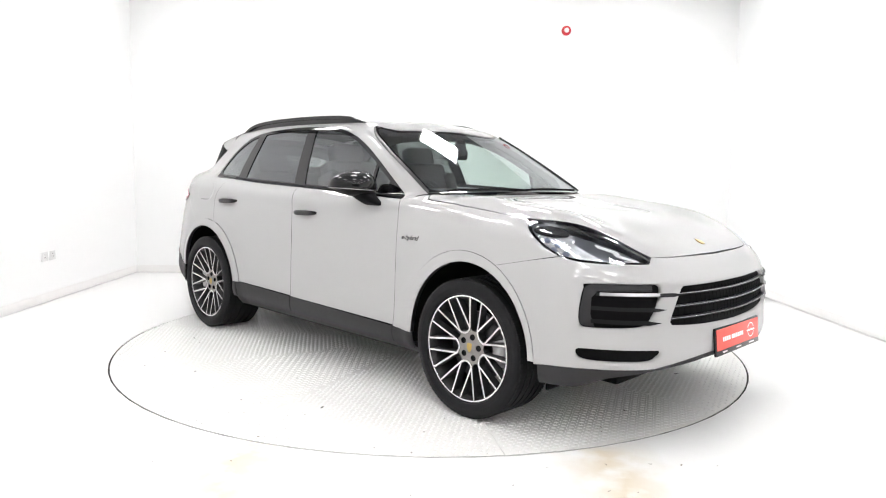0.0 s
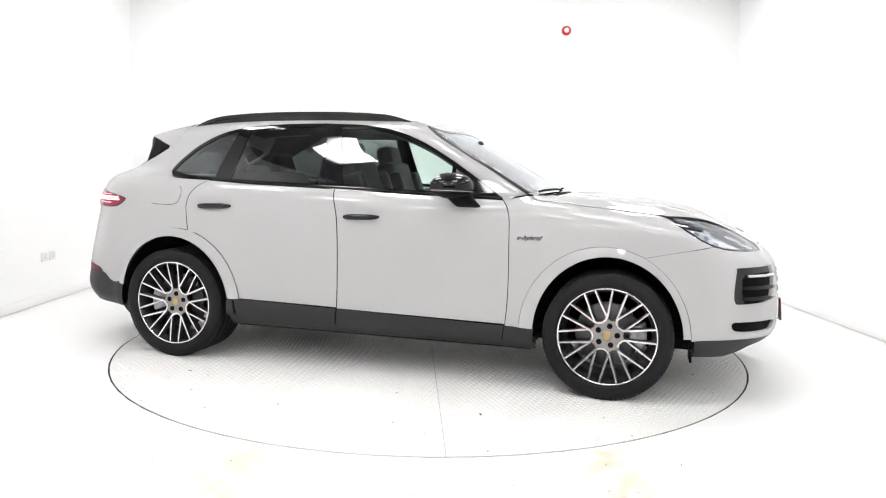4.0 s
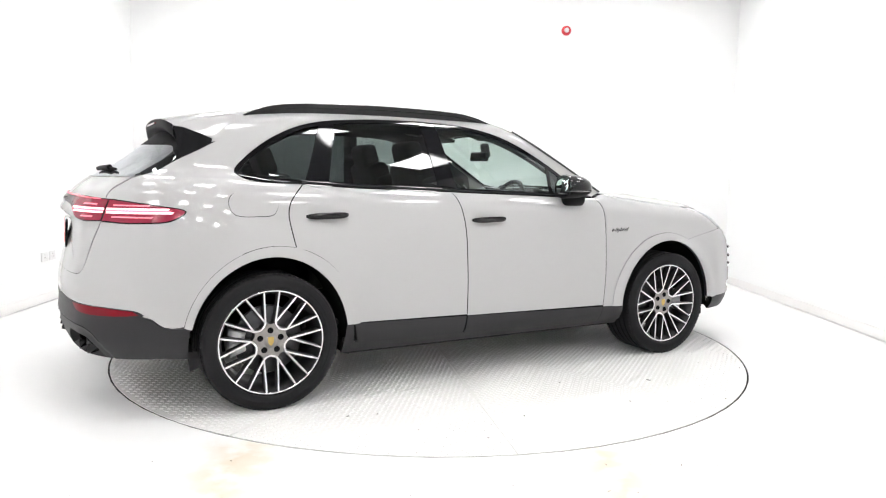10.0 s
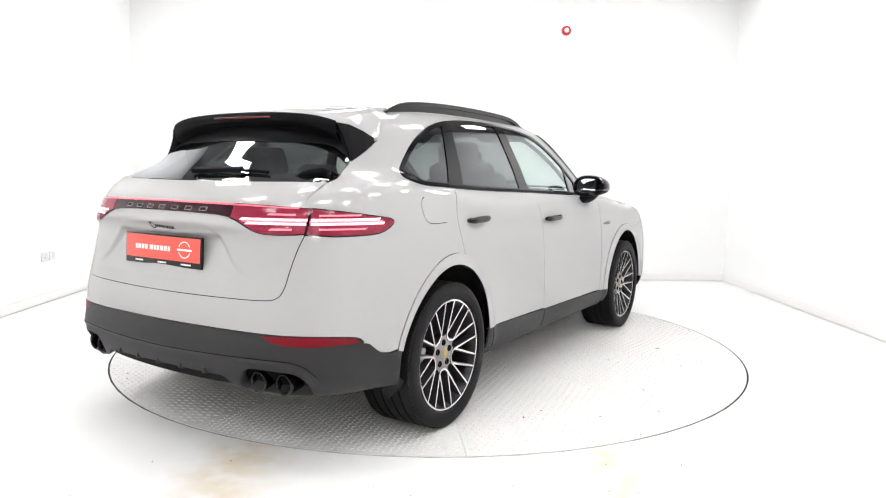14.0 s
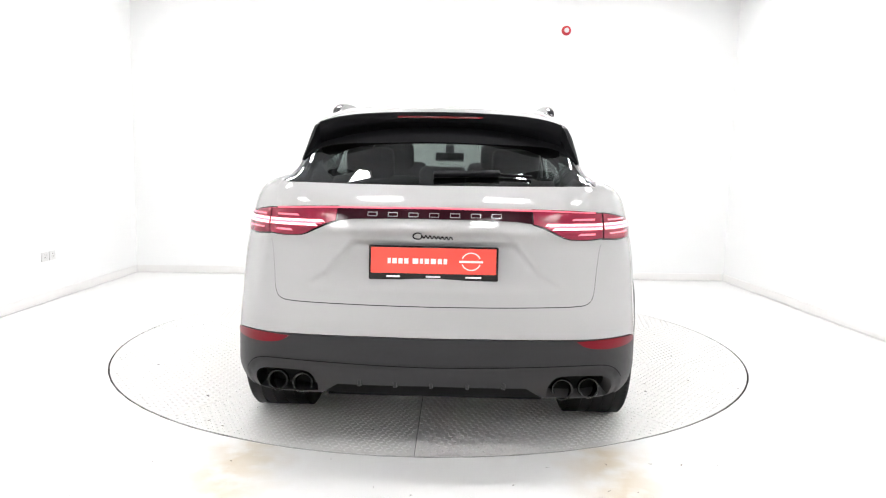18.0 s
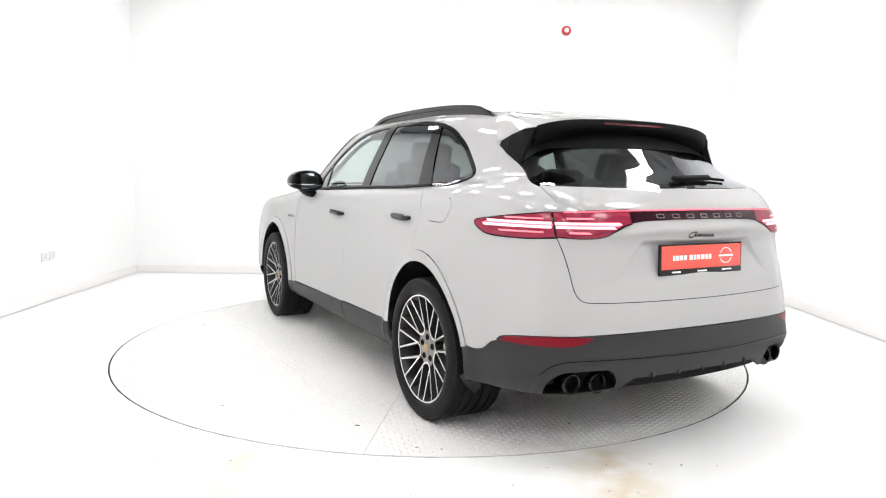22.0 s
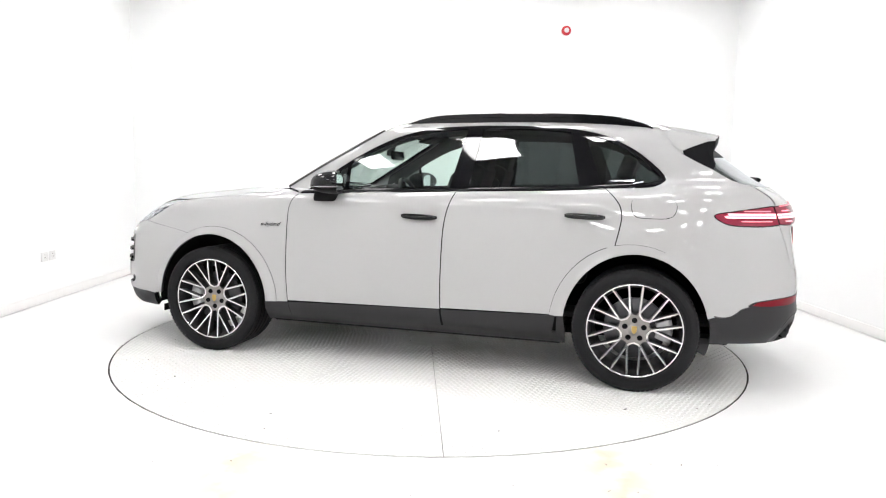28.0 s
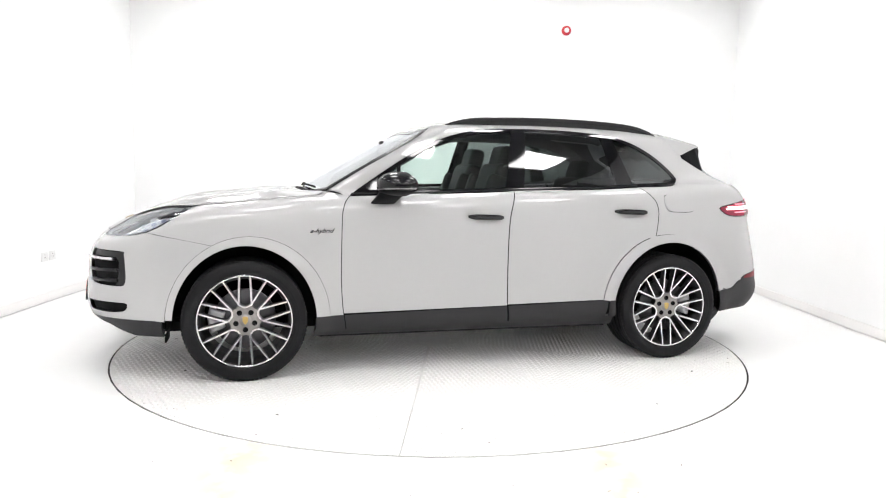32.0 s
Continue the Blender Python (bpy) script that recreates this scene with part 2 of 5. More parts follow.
def fill(outline, step, holes=()):
    """Triangles over a flat outline with holes: points, faces and the border loops."""
    from mathutils.geometry import delaunay_2d_cdt
    loops = [resample(o, step * 0.6) for o in (outline, *holes)]
    pts, edges, border = [], [], []
    for lp in loops:
        b = len(pts)
        pts += [tuple(p) for p in lp]
        edges += [(b + i, b + (i + 1) % len(lp)) for i in range(len(lp))]
        border.append([b + i for i in range(len(lp))])
    lo, hi = loops[0].min(0), loops[0].max(0)
    gx, gy = np.meshgrid(np.arange(lo[0], hi[0], step), np.arange(lo[1], hi[1], step * 0.87))
    gx = gx + (np.arange(gx.shape[0]) % 2)[:, None] * step * 0.5
    G = np.stack([gx.ravel(), gy.ravel()], 1)
    ok = inside(G, loops[0])
    for lp in loops[1:]:
        ok &= ~inside(G, lp)
    G = G[ok]
    for lp in loops:
        if len(G):
            G = G[near_line(G, lp) > step * 0.45]
    pts += [tuple(p) for p in G]
    r = delaunay_2d_cdt([Vector(p) for p in pts], edges, [], 0, 1e-6)
    V = np.array([tuple(p) for p in r[0]])
    F = np.array([f for f in r[2] if len(f) == 3])
    c = V[F].mean(1)
    ok = inside(c, loops[0])
    for lp in loops[1:]:
        ok &= ~inside(c, lp)
    F = F[ok]
    back = {}
    for i, o in enumerate(r[3]):
        for q in o:
            back[q] = i
    a = V[F[:, 1]] - V[F[:, 0]]
    b = V[F[:, 2]] - V[F[:, 0]]
    flip = a[:, 0] * b[:, 1] - a[:, 1] * b[:, 0] < 0
    F[flip] = F[flip][:, ::-1]
    return V, F, [[back[i] for i in lp] for lp in border]

# ---- the form of the car: x ahead, y to its left, z up, origin on the ground amid the wheels ----
WB = 1.4475
NOSE2, NOSE6, TAIL2, TAIL6, SCREEN2, BACK2, GF, GB, TT, TZ = 0.1027, 0.0676, 0.0816, 0.0561, 0.0808, 0.1528, 0.0446, 0.155, 0.2917, 1.7395
low_w = spline([0.16, 0.26, 0.33, 0.42, 0.60, 0.78, 0.92, 1.02, 1.10, 1.18, 1.26], [0.8048, 0.9011, 0.9477, 0.957, 0.9545, 0.9475, 0.9395, 0.9275, 0.9145, 0.8958, 0.8773])
nose_x = spline([0.18, 0.28, 0.40, 0.55, 0.70, 0.80, 0.88, 0.96], [2.2689, 2.3862, 2.4602, 2.4663, 2.4553, 2.4269, 2.3822, 2.3145])
tail_x = spline([0.22, 0.32, 0.42, 0.55, 0.66, 0.74, 0.85, 1.00, 1.08, 1.15, 1.22, 1.30], [-2.3316, -2.4063, -2.4480, -2.4420, -2.4446, -2.4315, -2.409, -2.3821, -2.368, -2.3552, -2.315, -2.2231])
deck_z = spline([-2.7, -2.35, -2.0, -1.4, -0.3, 0.5, 0.95, 1.2, 1.5, 1.8, 2.05, 2.2, 2.33, 2.45], [1.0973, 1.2072, 1.2522, 1.2260, 1.1760, 1.1510, 1.1450, 1.1432, 1.1122, 1.0768, 1.0153, 0.962, 0.9133, 0.8465])
glass_w = spline([0.95, 1.10, 1.20, 1.30, 1.42, 1.52, 1.60, 1.68], [0.895, 0.853, 0.822, 0.788, 0.738, 0.694, 0.656, 0.60])
roof_z = spline([-2.4, -2.05, -1.8, -1.4, -1.0, -0.6, -0.2, 0.15, 0.5], [1.5073, 1.5749, 1.6134, 1.6482, 1.6654, 1.6715, 1.6667, 1.6557, 1.6195])
screen_x = spline([1.00, 1.14, 1.30, 1.45, 1.58, 1.66, 1.74], [1.347, 1.1017, 0.8262, 0.5671, 0.3343, 0.1789, -0.0056])
back_x = spline([1.10, 1.22, 1.35, 1.45, 1.55, 1.66, 1.75], [-2.3708, -2.2431, -2.0715, -1.9422, -1.8102, -1.6613, -1.5286])


def bell(v, c, w):
    return np.exp(-((v - c) / w) ** 2)


def form(P):
    """Below nought inside the car's skin."""
    x, y, z = P[:, 0], P[:, 1], P[:, 2]
    ay = np.sqrt(y * y + 1e-6)
    w = low_w(z)
    hz = bell(z, 0.78, 0.34)
    w = w + 0.022 * bell(x, 1.40, 0.46) * hz + 0.034 * bell(x, -1.50, 0.50) * hz
    w = w + 0.100 * np.maximum(x - 1.58, 0) ** 2 + 0.0815 * np.maximum(x - 1.9, 0) ** 2 - TT * (1 + TZ * np.maximum(z - 0.6, 0)) * np.maximum(-1.65 - x, 0) ** 2
    w = w - 0.10 * np.clip((0.43 - z) / 0.17, 0, 1) ** 1.5 * np.clip((-1.9 - x) / 0.4, 0, 1)
    for cx in (WB, -WB):
        r = np.hypot(x - cx, z - 0.37)
        w = w + 0.010 * bell(r, 0.455, 0.05) * (z > 0.1)
    side = ay - w
    fr = x - nose_x(z) + NOSE2 * (ay / 0.7) ** 2 + NOSE6 * (ay / 0.82) ** 6
    re = tail_x(z) + TAIL2 * (ay / 0.7) ** 2 + TAIL6 * (1 - 0.6 * bell(z, 0.46, 0.12)) * (ay / 0.82) ** 6 - x
    hood = np.clip((x - 0.9) / 0.4, 0, 1)
    crest = 0.044 * bell(ay, 0.63, 0.15) * hood * np.clip((2.32 - x) / 0.4, 0, 1)
    top = z - (deck_z(x) + crest - 0.02 * (ay / 0.6) ** 2 * hood)
    ahead = np.clip((x - 0.9) / 0.7, 0, 1)
    low = smax(smax(side, top, 0.11 - 0.0417 * ahead), smax(fr, re, 0.1), 0.16 - 0.0328 * ahead)
    low = smax(low, 0.19 - z, 0.06)
    g = glass_w(z) - GF * np.maximum((x - 0.1) / 0.8, 0) ** 2 - GB * np.maximum((-0.9 - x) / 1.15, 0) ** 2
    gs = (ay - g) * 0.93
    gr = z - (roof_z(x) - 0.003 - 0.032 * (ay / 0.6) ** 2)
    gw = (x - screen_x(z) + SCREEN2 * (ay / 0.7) ** 2) * 0.46
    gb = (back_x(z) + BACK2 * (ay / 0.6) ** 2 - x) * 0.55
    up = smax(smax(smax(gs, gr, 0.11), smax(gw, gb, 0.03), 0.045), 1.05 - z, 0.02)
    return smin(low, up, 0.02 + 0.07 * np.clip((-1.38 - x) / 0.25, 0, 1) + 0.025 * np.clip((x - 0.7) / 0.3, 0, 1))


def slope(P):
    e, n = 0.003, []
    for d in np.eye(3) * e:
        n.append(form(P + d) - form(P - d))
    n = np.stack(n, 1)
    return n / np.maximum(np.linalg.norm(n, axis=1), 1e-9)[:, None]


def meet(O, D, far=3.0, steps=66):
    """Where rays first enter the form."""
    t = np.linspace(0, far, steps)
    lo, hi = np.zeros(len(O)), np.full(len(O), far)
    done = np.zeros(len(O), bool)
    last = np.zeros(len(O))
    for s in t[1:]:
        v = form(O + D * s)
        hit = (v < 0) & ~done
        hi[hit], lo[hit] = s, last[hit]
        done |= hit
        last[:] = s
    for _ in range(26):
        m = (lo + hi) / 2
        v = form(O + D * m[:, None])
        lo, hi = np.where(v < 0, lo, m), np.where(v < 0, m, hi)
    return O + D * hi[:, None], done


def rays(kind, Q):
    """Rays onto the skin from flat places: side (x, z), top (x, y), front and rear (q, z) wound round the corners, q > 0 on the right."""
    a, b = Q[:, 0], Q[:, 1]
    n = len(Q)
    if kind == "side":
        return np.stack([a, np.full(n, -2.2), b], 1), np.tile([0.0, 1, 0], (n, 1))
    if kind == "top":
        return np.stack([a, b, np.full(n, 2.4)], 1), np.tile([0.0, 0, -1], (n, 1))
    sg = 1.0 if kind == "front" else -1.0
    s, q = np.where(a >= 0, 1.0, -1.0), np.abs(a)
    ang = np.clip((q - 0.35) / 0.6, 0, math.pi / 2)
    cx = 1.65 - np.maximum(q - 0.35 - 0.3 * math.pi, 0)
    cy = np.minimum(q, 0.35)
    dx, dy = np.cos(ang), np.sin(ang)
    O = np.stack([sg * (cx + 2.0 * dx), -s * (cy + 2.0 * dy), b], 1)
    return O, np.stack([-sg * dx, s * dy, np.zeros(n)], 1)


def unwind(kind, p):
    """The flat place (q, z) of a point, for front and rear."""
    sg = 1.0 if kind == "front" else -1.0
    x, y, z = sg * p[0], p[1], p[2]
    s = 1.0 if y <= 0 else -1.0
    y = abs(y)
    if x < 1.65:
        return s * (0.35 + 0.3 * math.pi + 1.65 - x), z
    if y < 0.35:
        return s * y, z
    return s * (0.35 + 0.6 * math.atan2(y - 0.35, x - 1.65)), z


def lift(kind, Q, out=0.0):
    Q = np.array(Q, float)
    p, ok = meet(*rays(kind, Q))
    n = slope(p)
    return p + n * out, n


def inset(line, gap):
    """The outline drawn in by a gap."""
    P = np.array(line, float)
    keep = np.hypot(*(P - np.roll(P, 1, axis=0)).T) > 1e-5
    P = P[keep]
    if not gap:
        return P
    a, b = P - np.roll(P, 1, axis=0), np.roll(P, -1, axis=0) - P
    a, b = a / np.hypot(*a.T)[:, None], b / np.hypot(*b.T)[:, None]
    area = (P[:, 0] * np.roll(P[:, 1], -1) - P[:, 1] * np.roll(P[:, 0], -1)).sum()
    n = a + b
    n = np.stack([-n[:, 1], n[:, 0]], 1)
    n = n / np.maximum(np.hypot(*n.T), 1e-6)[:, None]
    return P + n * gap * (1 if area > 0 else -1)


def skin(name, kind, outline, material, parent, label="", step=0.03, holes=(), out=0.0, lip=0.012, mirror=False, relief=None, m=None, gap=0.0027):
    """A sheet of the skin inside an outline, with its edges turned in."""
    V, F, loops = fill(inset(outline, gap), step, [inset(h, -gap) for h in holes])
    p, n = lift(kind, V)
    p = p + n * out
    if relief is not None:
        p, n2 = relief(p, n, V)
        if n2 is None:
            f3 = np.cross(p[F[:, 1]] - p[F[:, 0]], p[F[:, 2]] - p[F[:, 0]])
            if np.einsum("ij,ij->i", f3, n[F[:, 0]]).sum() < 0:
                f3 = -f3
            n2 = np.zeros_like(n)
            for k in range(3):
                np.add.at(n2, F[:, k], f3)
            n2 = n2 / np.maximum(np.linalg.norm(n2, axis=1), 1e-12)[:, None]
            w = np.clip(np.linalg.norm(n2 - n, axis=1) / 0.05, 0, 1)[:, None]
            n = n * (1 - w) + n2 * w
    f = [tuple(t) for t in F]
    a = np.cross(p[F[:, 1]] - p[F[:, 0]], p[F[:, 2]] - p[F[:, 0]])
    if (np.einsum("ij,ij->i", a, n[F[:, 0]])).sum() < 0:
        f = [t[::-1] for t in f]
    p, n = [tuple(v) for v in p], [tuple(v) for v in n]
    if lip:
        for lp in loops:
            base = len(p)
            k = len(lp)
            for i in lp:
                p.append(tuple(np.array(p[i])))
                n.append(n[i])
            b2 = len(p)
            for i in lp:
                p.append(tuple(np.array(p[i]) - lip * np.array(n[i])))
                n.append(n[i])
            for i in range(k):
                j = (i + 1) % k
                f.append((base + i, base + j, b2 + j, b2 + i))
    if mirror:
        p = [(v[0], -v[1], v[2]) for v in p]
        n = [(v[0], -v[1], v[2]) for v in n]
        f = [t[::-1] for t in f]
    return part(name, p, f, material, parent, label, normals=n, m=m)

# ---- the room ----
def room():
    X, Y0, Y1, H, T = 3.66, -11.6, 3.30, 3.74, 0.15
    n, R = 128, 2.272
    ring = [(R * math.cos(2 * math.pi * i / n), R * math.sin(2 * math.pi * i / n)) for i in range(n)]
    V, F, _ = fill([(-X, Y0), (X, Y0), (X, Y1), (-X, Y1)], 0.35, [ring])
    p = [(a, b, 0.0) for a, b in V]
    f = [tuple(t) for t in F]
    b = len(p)
    p += [(x, y, 0.0) for x, y in ring] + [(x, y, -0.06) for x, y in ring]
    f += [(b + i, b + (i + 1) % n, b + n + (i + 1) % n, b + n + i) for i in range(n)]
    tagged(part("floor", p, f, FLOOR, smooth=False), "white painted concrete floor with tan tyre stains", "floor", kind="structure")
    rng = random.Random(3)
    v, f = [], []
    for k in range(48):
        side = rng.choice((-1, 1))
        x, y = side * 0.83 + rng.gauss(0, 0.30), -2.30 - 2.2 * rng.random() ** 1.5
        if k % 3 == 0:
            x = rng.uniform(-2.6, 2.6)
        if math.hypot(x, y) < 2.30:
            continue
        a, ln, wd = rng.uniform(0, 3.14), rng.uniform(0.003, 0.012), rng.uniform(0.0015, 0.004)
        c, q, b = math.cos(a), math.sin(a), len(v)
        v += [(x + u * c - w * q, y + u * q + w * c, z) for u, w, z in ((-ln, 0, 0.0003), (0, -wd, 0.0012), (ln, 0, 0.0003), (0, wd, 0.0012))]
        f.append((b, b + 1, b + 2, b + 3))
    tagged(part("floor_grit", v, f, RUST, smooth=False), "scattered brown grit on the white floor", "grit", kind="stuff")
    pit = part("turntable_pit", [(x * 1.01, y * 1.01, -0.055) for x, y in ring] + [(0, 0, -0.055)], [(i, (i + 1) % n, n) for i in range(n)], DARK, smooth=False)
    tagged(pit, "dark pit under the turntable", "pit", kind="structure")
    for nm, size, at in (("wall_north", (2 * X + 2 * T, T, H), (0, Y1 + T / 2, H / 2)), ("wall_south", (2 * X + 2 * T, T, H), (0, Y0 - T / 2, H / 2)),
                         ("wall_west", (T, Y1 - Y0, H), (-X - T / 2, (Y0 + Y1) / 2, H / 2)), ("wall_east", (T, Y1 - Y0, H), (X + T / 2, (Y0 + Y1) / 2, H / 2))):
        # the south wall is out of view, greyed to darken what the car reflects
        south = nm == "wall_south"
        tagged(box(nm, size, BACKW if south else WALLP, m=pose(*at), bevel=0), "unseen south wall, grey to keep reflections dark" if south else "plain white painted wall", "wall", kind="structure")
    tagged(box("ceiling", (2 * X + 2 * T, Y1 - Y0 + 2 * T, 0.12), CEILP, m=pose(0, (Y0 + Y1) / 2, H + 0.06), bevel=0), "plain ceiling over the white room", "ceiling", kind="structure")
    # pale skirting with a thin shadow gap to the floor
    for nm, size, at in (("baseboard_north", (2 * X, 0.012, 0.086), (0, Y1 - 0.006, 0.049)), ("baseboard_west", (0.012, Y1 - Y0 - 0.024, 0.086), (-X + 0.006, (Y0 + Y1) / 2, 0.049)),
                         ("baseboard_east", (0.012, Y1 - Y0 - 0.024, 0.086), (X - 0.006, (Y0 + Y1) / 2, 0.049))):
        tagged(box(nm, size, SKIRT, m=pose(*at), bevel=0.004), "off-white painted skirting board", "skirting", kind="structure")
    first = None
    for y in (2.05, -0.12, -2.32, -4.5, -6.7, -8.9):
        for x in (-2.5, -0.82, 0.82, 2.5):
            m = pose(x, y, H - 0.012)
            if first is None:
                first = new("ceiling_light")
                first.matrix_basis = m
                tagged(first, "flat white square ceiling light panel, lit", "ceiling light", "ceiling light panels")
                bm = bmesh.new()
                for dx, dy, sx, sy in ((0, 0.29, 0.60, 0.02), (0, -0.29, 0.60, 0.02), (0.29, 0, 0.02, 0.56), (-0.29, 0, 0.02, 0.56)):
                    bm_box(bm, (sx, sy, 0.02), pose(dx, dy, 0))
                from_bm("light_frame", bm, WALLP, first)
                box("diffuser", (0.56, 0.56, 0.008), PANEL, first, m=pose(0, 0, 0.002), bevel=0)
            else:
                copy_thing(first, m)

    # fire alarm sounder high on the back wall
    al = new("fire_alarm")
    al.matrix_basis = pose(1.568, Y1, 3.02)
    tagged(al, "round red fire alarm sounder with pale centre on white wall", "fire alarm")
    part("sounder_base", *lathe([(0.0, 0.0), (0.056, 0.0), (0.056, -0.022), (0.050, -0.030), (0.046, -0.034), (0.030, -0.036), (0.028, -0.034)], 40), ALARMRED, al)
    part("sounder_grille", *lathe([(0.029, -0.033), (0.028, -0.044), (0.022, -0.050), (0.0, -0.052)], 32), SOCKETW, al, "pale round centre")
    for yy, nm in ((1.25, 0), (1.385, 1)):
        so = new("wall_socket")
        so.matrix_basis = pose(-X, yy, 0.435)
        tagged(so, "white plastic power socket low on the white wall", "socket", "wall sockets")
        box("socket_plate", (0.010, 0.105, 0.086), SOCKETW, so, m=pose(0.005, 0, 0), bevel=0.003)
        for dz, dy in ((0.018, 0), (-0.008, 0.011), (-0.008, -0.011)):
            box("pin_hole", (0.002, 0.006, 0.009), HUBGREY, so, m=pose(0.0105, dy, dz), bevel=0)
        box("rocker_switch", (0.005, 0.012, 0.02), SOCKETW, so, m=pose(0.011, 0.034, 0.012), bevel=0.001)


room()

# ---- the turntable: ten chequer-plate sectors painted white ----
def turntable():
    R, S = 2.258, 10
    tt = new("turntable")
    tagged(tt, "round white chequer-plate car turntable set flush in the floor", "turntable")
    half, n, gap = math.pi / S, 18, 0.0022
    # one sector along x, with its raised tread, shared by all ten
    arc = [(R * math.cos(-half + 2 * half * i / n), R * math.sin(-half + 2 * half * i / n)) for i in range(n + 1)]
    out = [(0.16, -0.16 * math.tan(half) + gap)] + [(x, y + (gap if i == 0 else -gap if i == n else 0)) for i, (x, y) in enumerate(arc)] + [(0.16, 0.16 * math.tan(half) - gap)]
    V, F, loops = fill(out, 0.12)
    P = [(a, b, 0.0) for a, b in V]
    Fc = [tuple(t) for t in F]
    lp = loops[0]
    base = len(P)
    P += [(P[i][0], P[i][1], -0.02) for i in lp]
    Fc += [(lp[i], base + i, base + (i + 1) % len(lp), lp[(i + 1) % len(lp)]) for i in range(len(lp))]
    Q, G = [], []
    pitch, L, Wd, h = 0.030, 0.0120, 0.0038, 0.0038
    for i in range(int(R / pitch) + 1):
        for j in range(-26, 26):
            x, y = (i + 0.5) * pitch, (j + 0.5) * pitch
            if math.hypot(x, y) > R - 0.02 or x < 0.2 or abs(y) > x * math.tan(half) - 0.014:
                continue
            a = 0.785 if (i + j) % 2 else -0.785
            c, s = math.cos(a), math.sin(a)
            b = len(Q)
            for lx, ly, lz in ((-L, 0, 0), (0, -Wd, 0), (L, 0, 0), (0, Wd, 0), (-L * 0.6, 0, h), (0, -Wd * 0.45, h), (L * 0.6, 0, h), (0, Wd * 0.45, h)):
                Q.append((x + lx * c - ly * s, y + lx * s + ly * c, lz))
            G += [(b, b + 1, b + 5, b + 4), (b + 1, b + 2, b + 6, b + 5), (b + 2, b + 3, b + 7, b + 6), (b + 3, b, b + 4, b + 7), (b + 4, b + 5, b + 6, b + 7)]
    plate = part("plate", P, Fc, PLATEW, tt, smooth=False)
    tread = tagged(part("tread_pattern", Q, G, TREADTOP, plate, "raised diamond tread of the plate", smooth=False), kind="stuff")
    for k in range(S):
        p, t = (plate, tread) if k == 0 else (plate.copy(), tread.copy())
        if k:
            scene.collection.objects.link(p)
            scene.collection.objects.link(t)
            t.parent = p
        p.matrix_basis = pose(0, 0, 0, 0, 0, 18.7 + 36 * k)
    part("centre_plate", *lathe([(0.0, 0.001), (0.155, 0.001), (0.158, -0.002), (0.158, -0.02)], 40, "z"), PLATEW, tt, smooth=False)
    part("rim_ring", *lathe([(R + 0.0005, -0.004), (R + 0.0125, -0.004), (R + 0.0125, -0.03), (R + 0.0005, -0.03)], 128, "z"), BLACK3, tt, "dark edge gap round the turntable", smooth=False)
    # loose flakes and scuffs on the plate
    rng = random.Random(7)
    for x, y, a in ((-1.2, -1.35, 0.4), (-0.35, -1.75, 1.2), (0.75, -1.55, 2.0), (1.45, -0.95, 0.3), (1.75, 0.55, 1.0), (1.2, 1.5, 2.2), (0.3, 1.9, 0.2), (-1.5, 1.2, 0.9), (-1.95, 0.2, 1.9), (1.9, -0.35, 2.6), (0.2, -1.35, 0.7), (-0.9, 1.75, 1.5)):
        w = rng.uniform(0.006, 0.016)
        bm = bmesh.new()
        bm_box(bm, (w * 2.2, w * 0.8, 0.002), None, 0.0008, 1)
        from_bm("grit_flake", bm, DARK, tt, m=pose(x, y, 0.0035, 0, 0, math.degrees(a)))
    for k in range(26):
        a, rad, w = rng.uniform(0, 6.283), R - 0.03 - 0.5 * rng.random() ** 2, rng.uniform(0.003, 0.008)
        bm = bmesh.new()
        bm_box(bm, (w * rng.uniform(1.2, 2.6), w, 0.0015), None, 0.0005, 1)
        from_bm("dirt_crumb", bm, RUST, tt, m=pose(rad * math.cos(a), rad * math.sin(a), 0.0030, 0, 0, rng.uniform(0, 180)))
    return tt


table = turntable()

# ---- the car ----
car = new("car")
tagged(car, "light grey five-door luxury SUV with black trim, parked on the turntable", "car")


def xz(p):
    return [(float(a[0]), float(a[2])) for a in p]


def arch(cx, rx, rz, a0, a1, n=28):
    """An arc round a wheel in side view, degrees from straight ahead, upwards."""
    return [(cx + rx * math.cos(radians(a0 + (a1 - a0) * i / n)), 0.366 + rz * math.sin(radians(a0 + (a1 - a0) * i / n))) for i in range(n + 1)]


def both(half):
    """A closed outline from its right half, which runs from the middle to the middle."""
    half = [tuple(p) for p in half]
    return half + [(-a, b) for a, b in half[::-1] if abs(a) > 1e-6]


# lines of the side, x and z
clad_z = lambda x: 0.4085 - 0.0231 * x
sill_z = lambda x: 0.2995 - 0.0146 * x
door_front = curve([(0.806, 1.133, 0), (0.838, 1.095), (0.857, 1.03), (0.862, 0.95), (0.866, 0.80), (0.868, 0.62), (0.862, 0.48), (0.852, 0.385), (0.834, 0.288)])
door_split = curve([(-0.302, 1.172, 0), (-0.272, 1.085), (-0.250, 0.99), (-0.238, 0.85), (-0.233, 0.61), (-0.237, 0.42), (-0.251, 0.304)])
door_rear = curve([(-1.238, 1.211, 0), (-1.285, 1.172), (-1.330, 1.115), (-1.346, 1.048), (-1.334, 0.96), (-1.312, 0.862)])
belt = curve([(0.806, 1.133), (0.146, 1.156), (-0.302, 1.172), (-0.893, 1.192), (-1.238, 1.211), (-1.47, 1.222), (-1.545, 1.238), (-1.588, 1.268)])
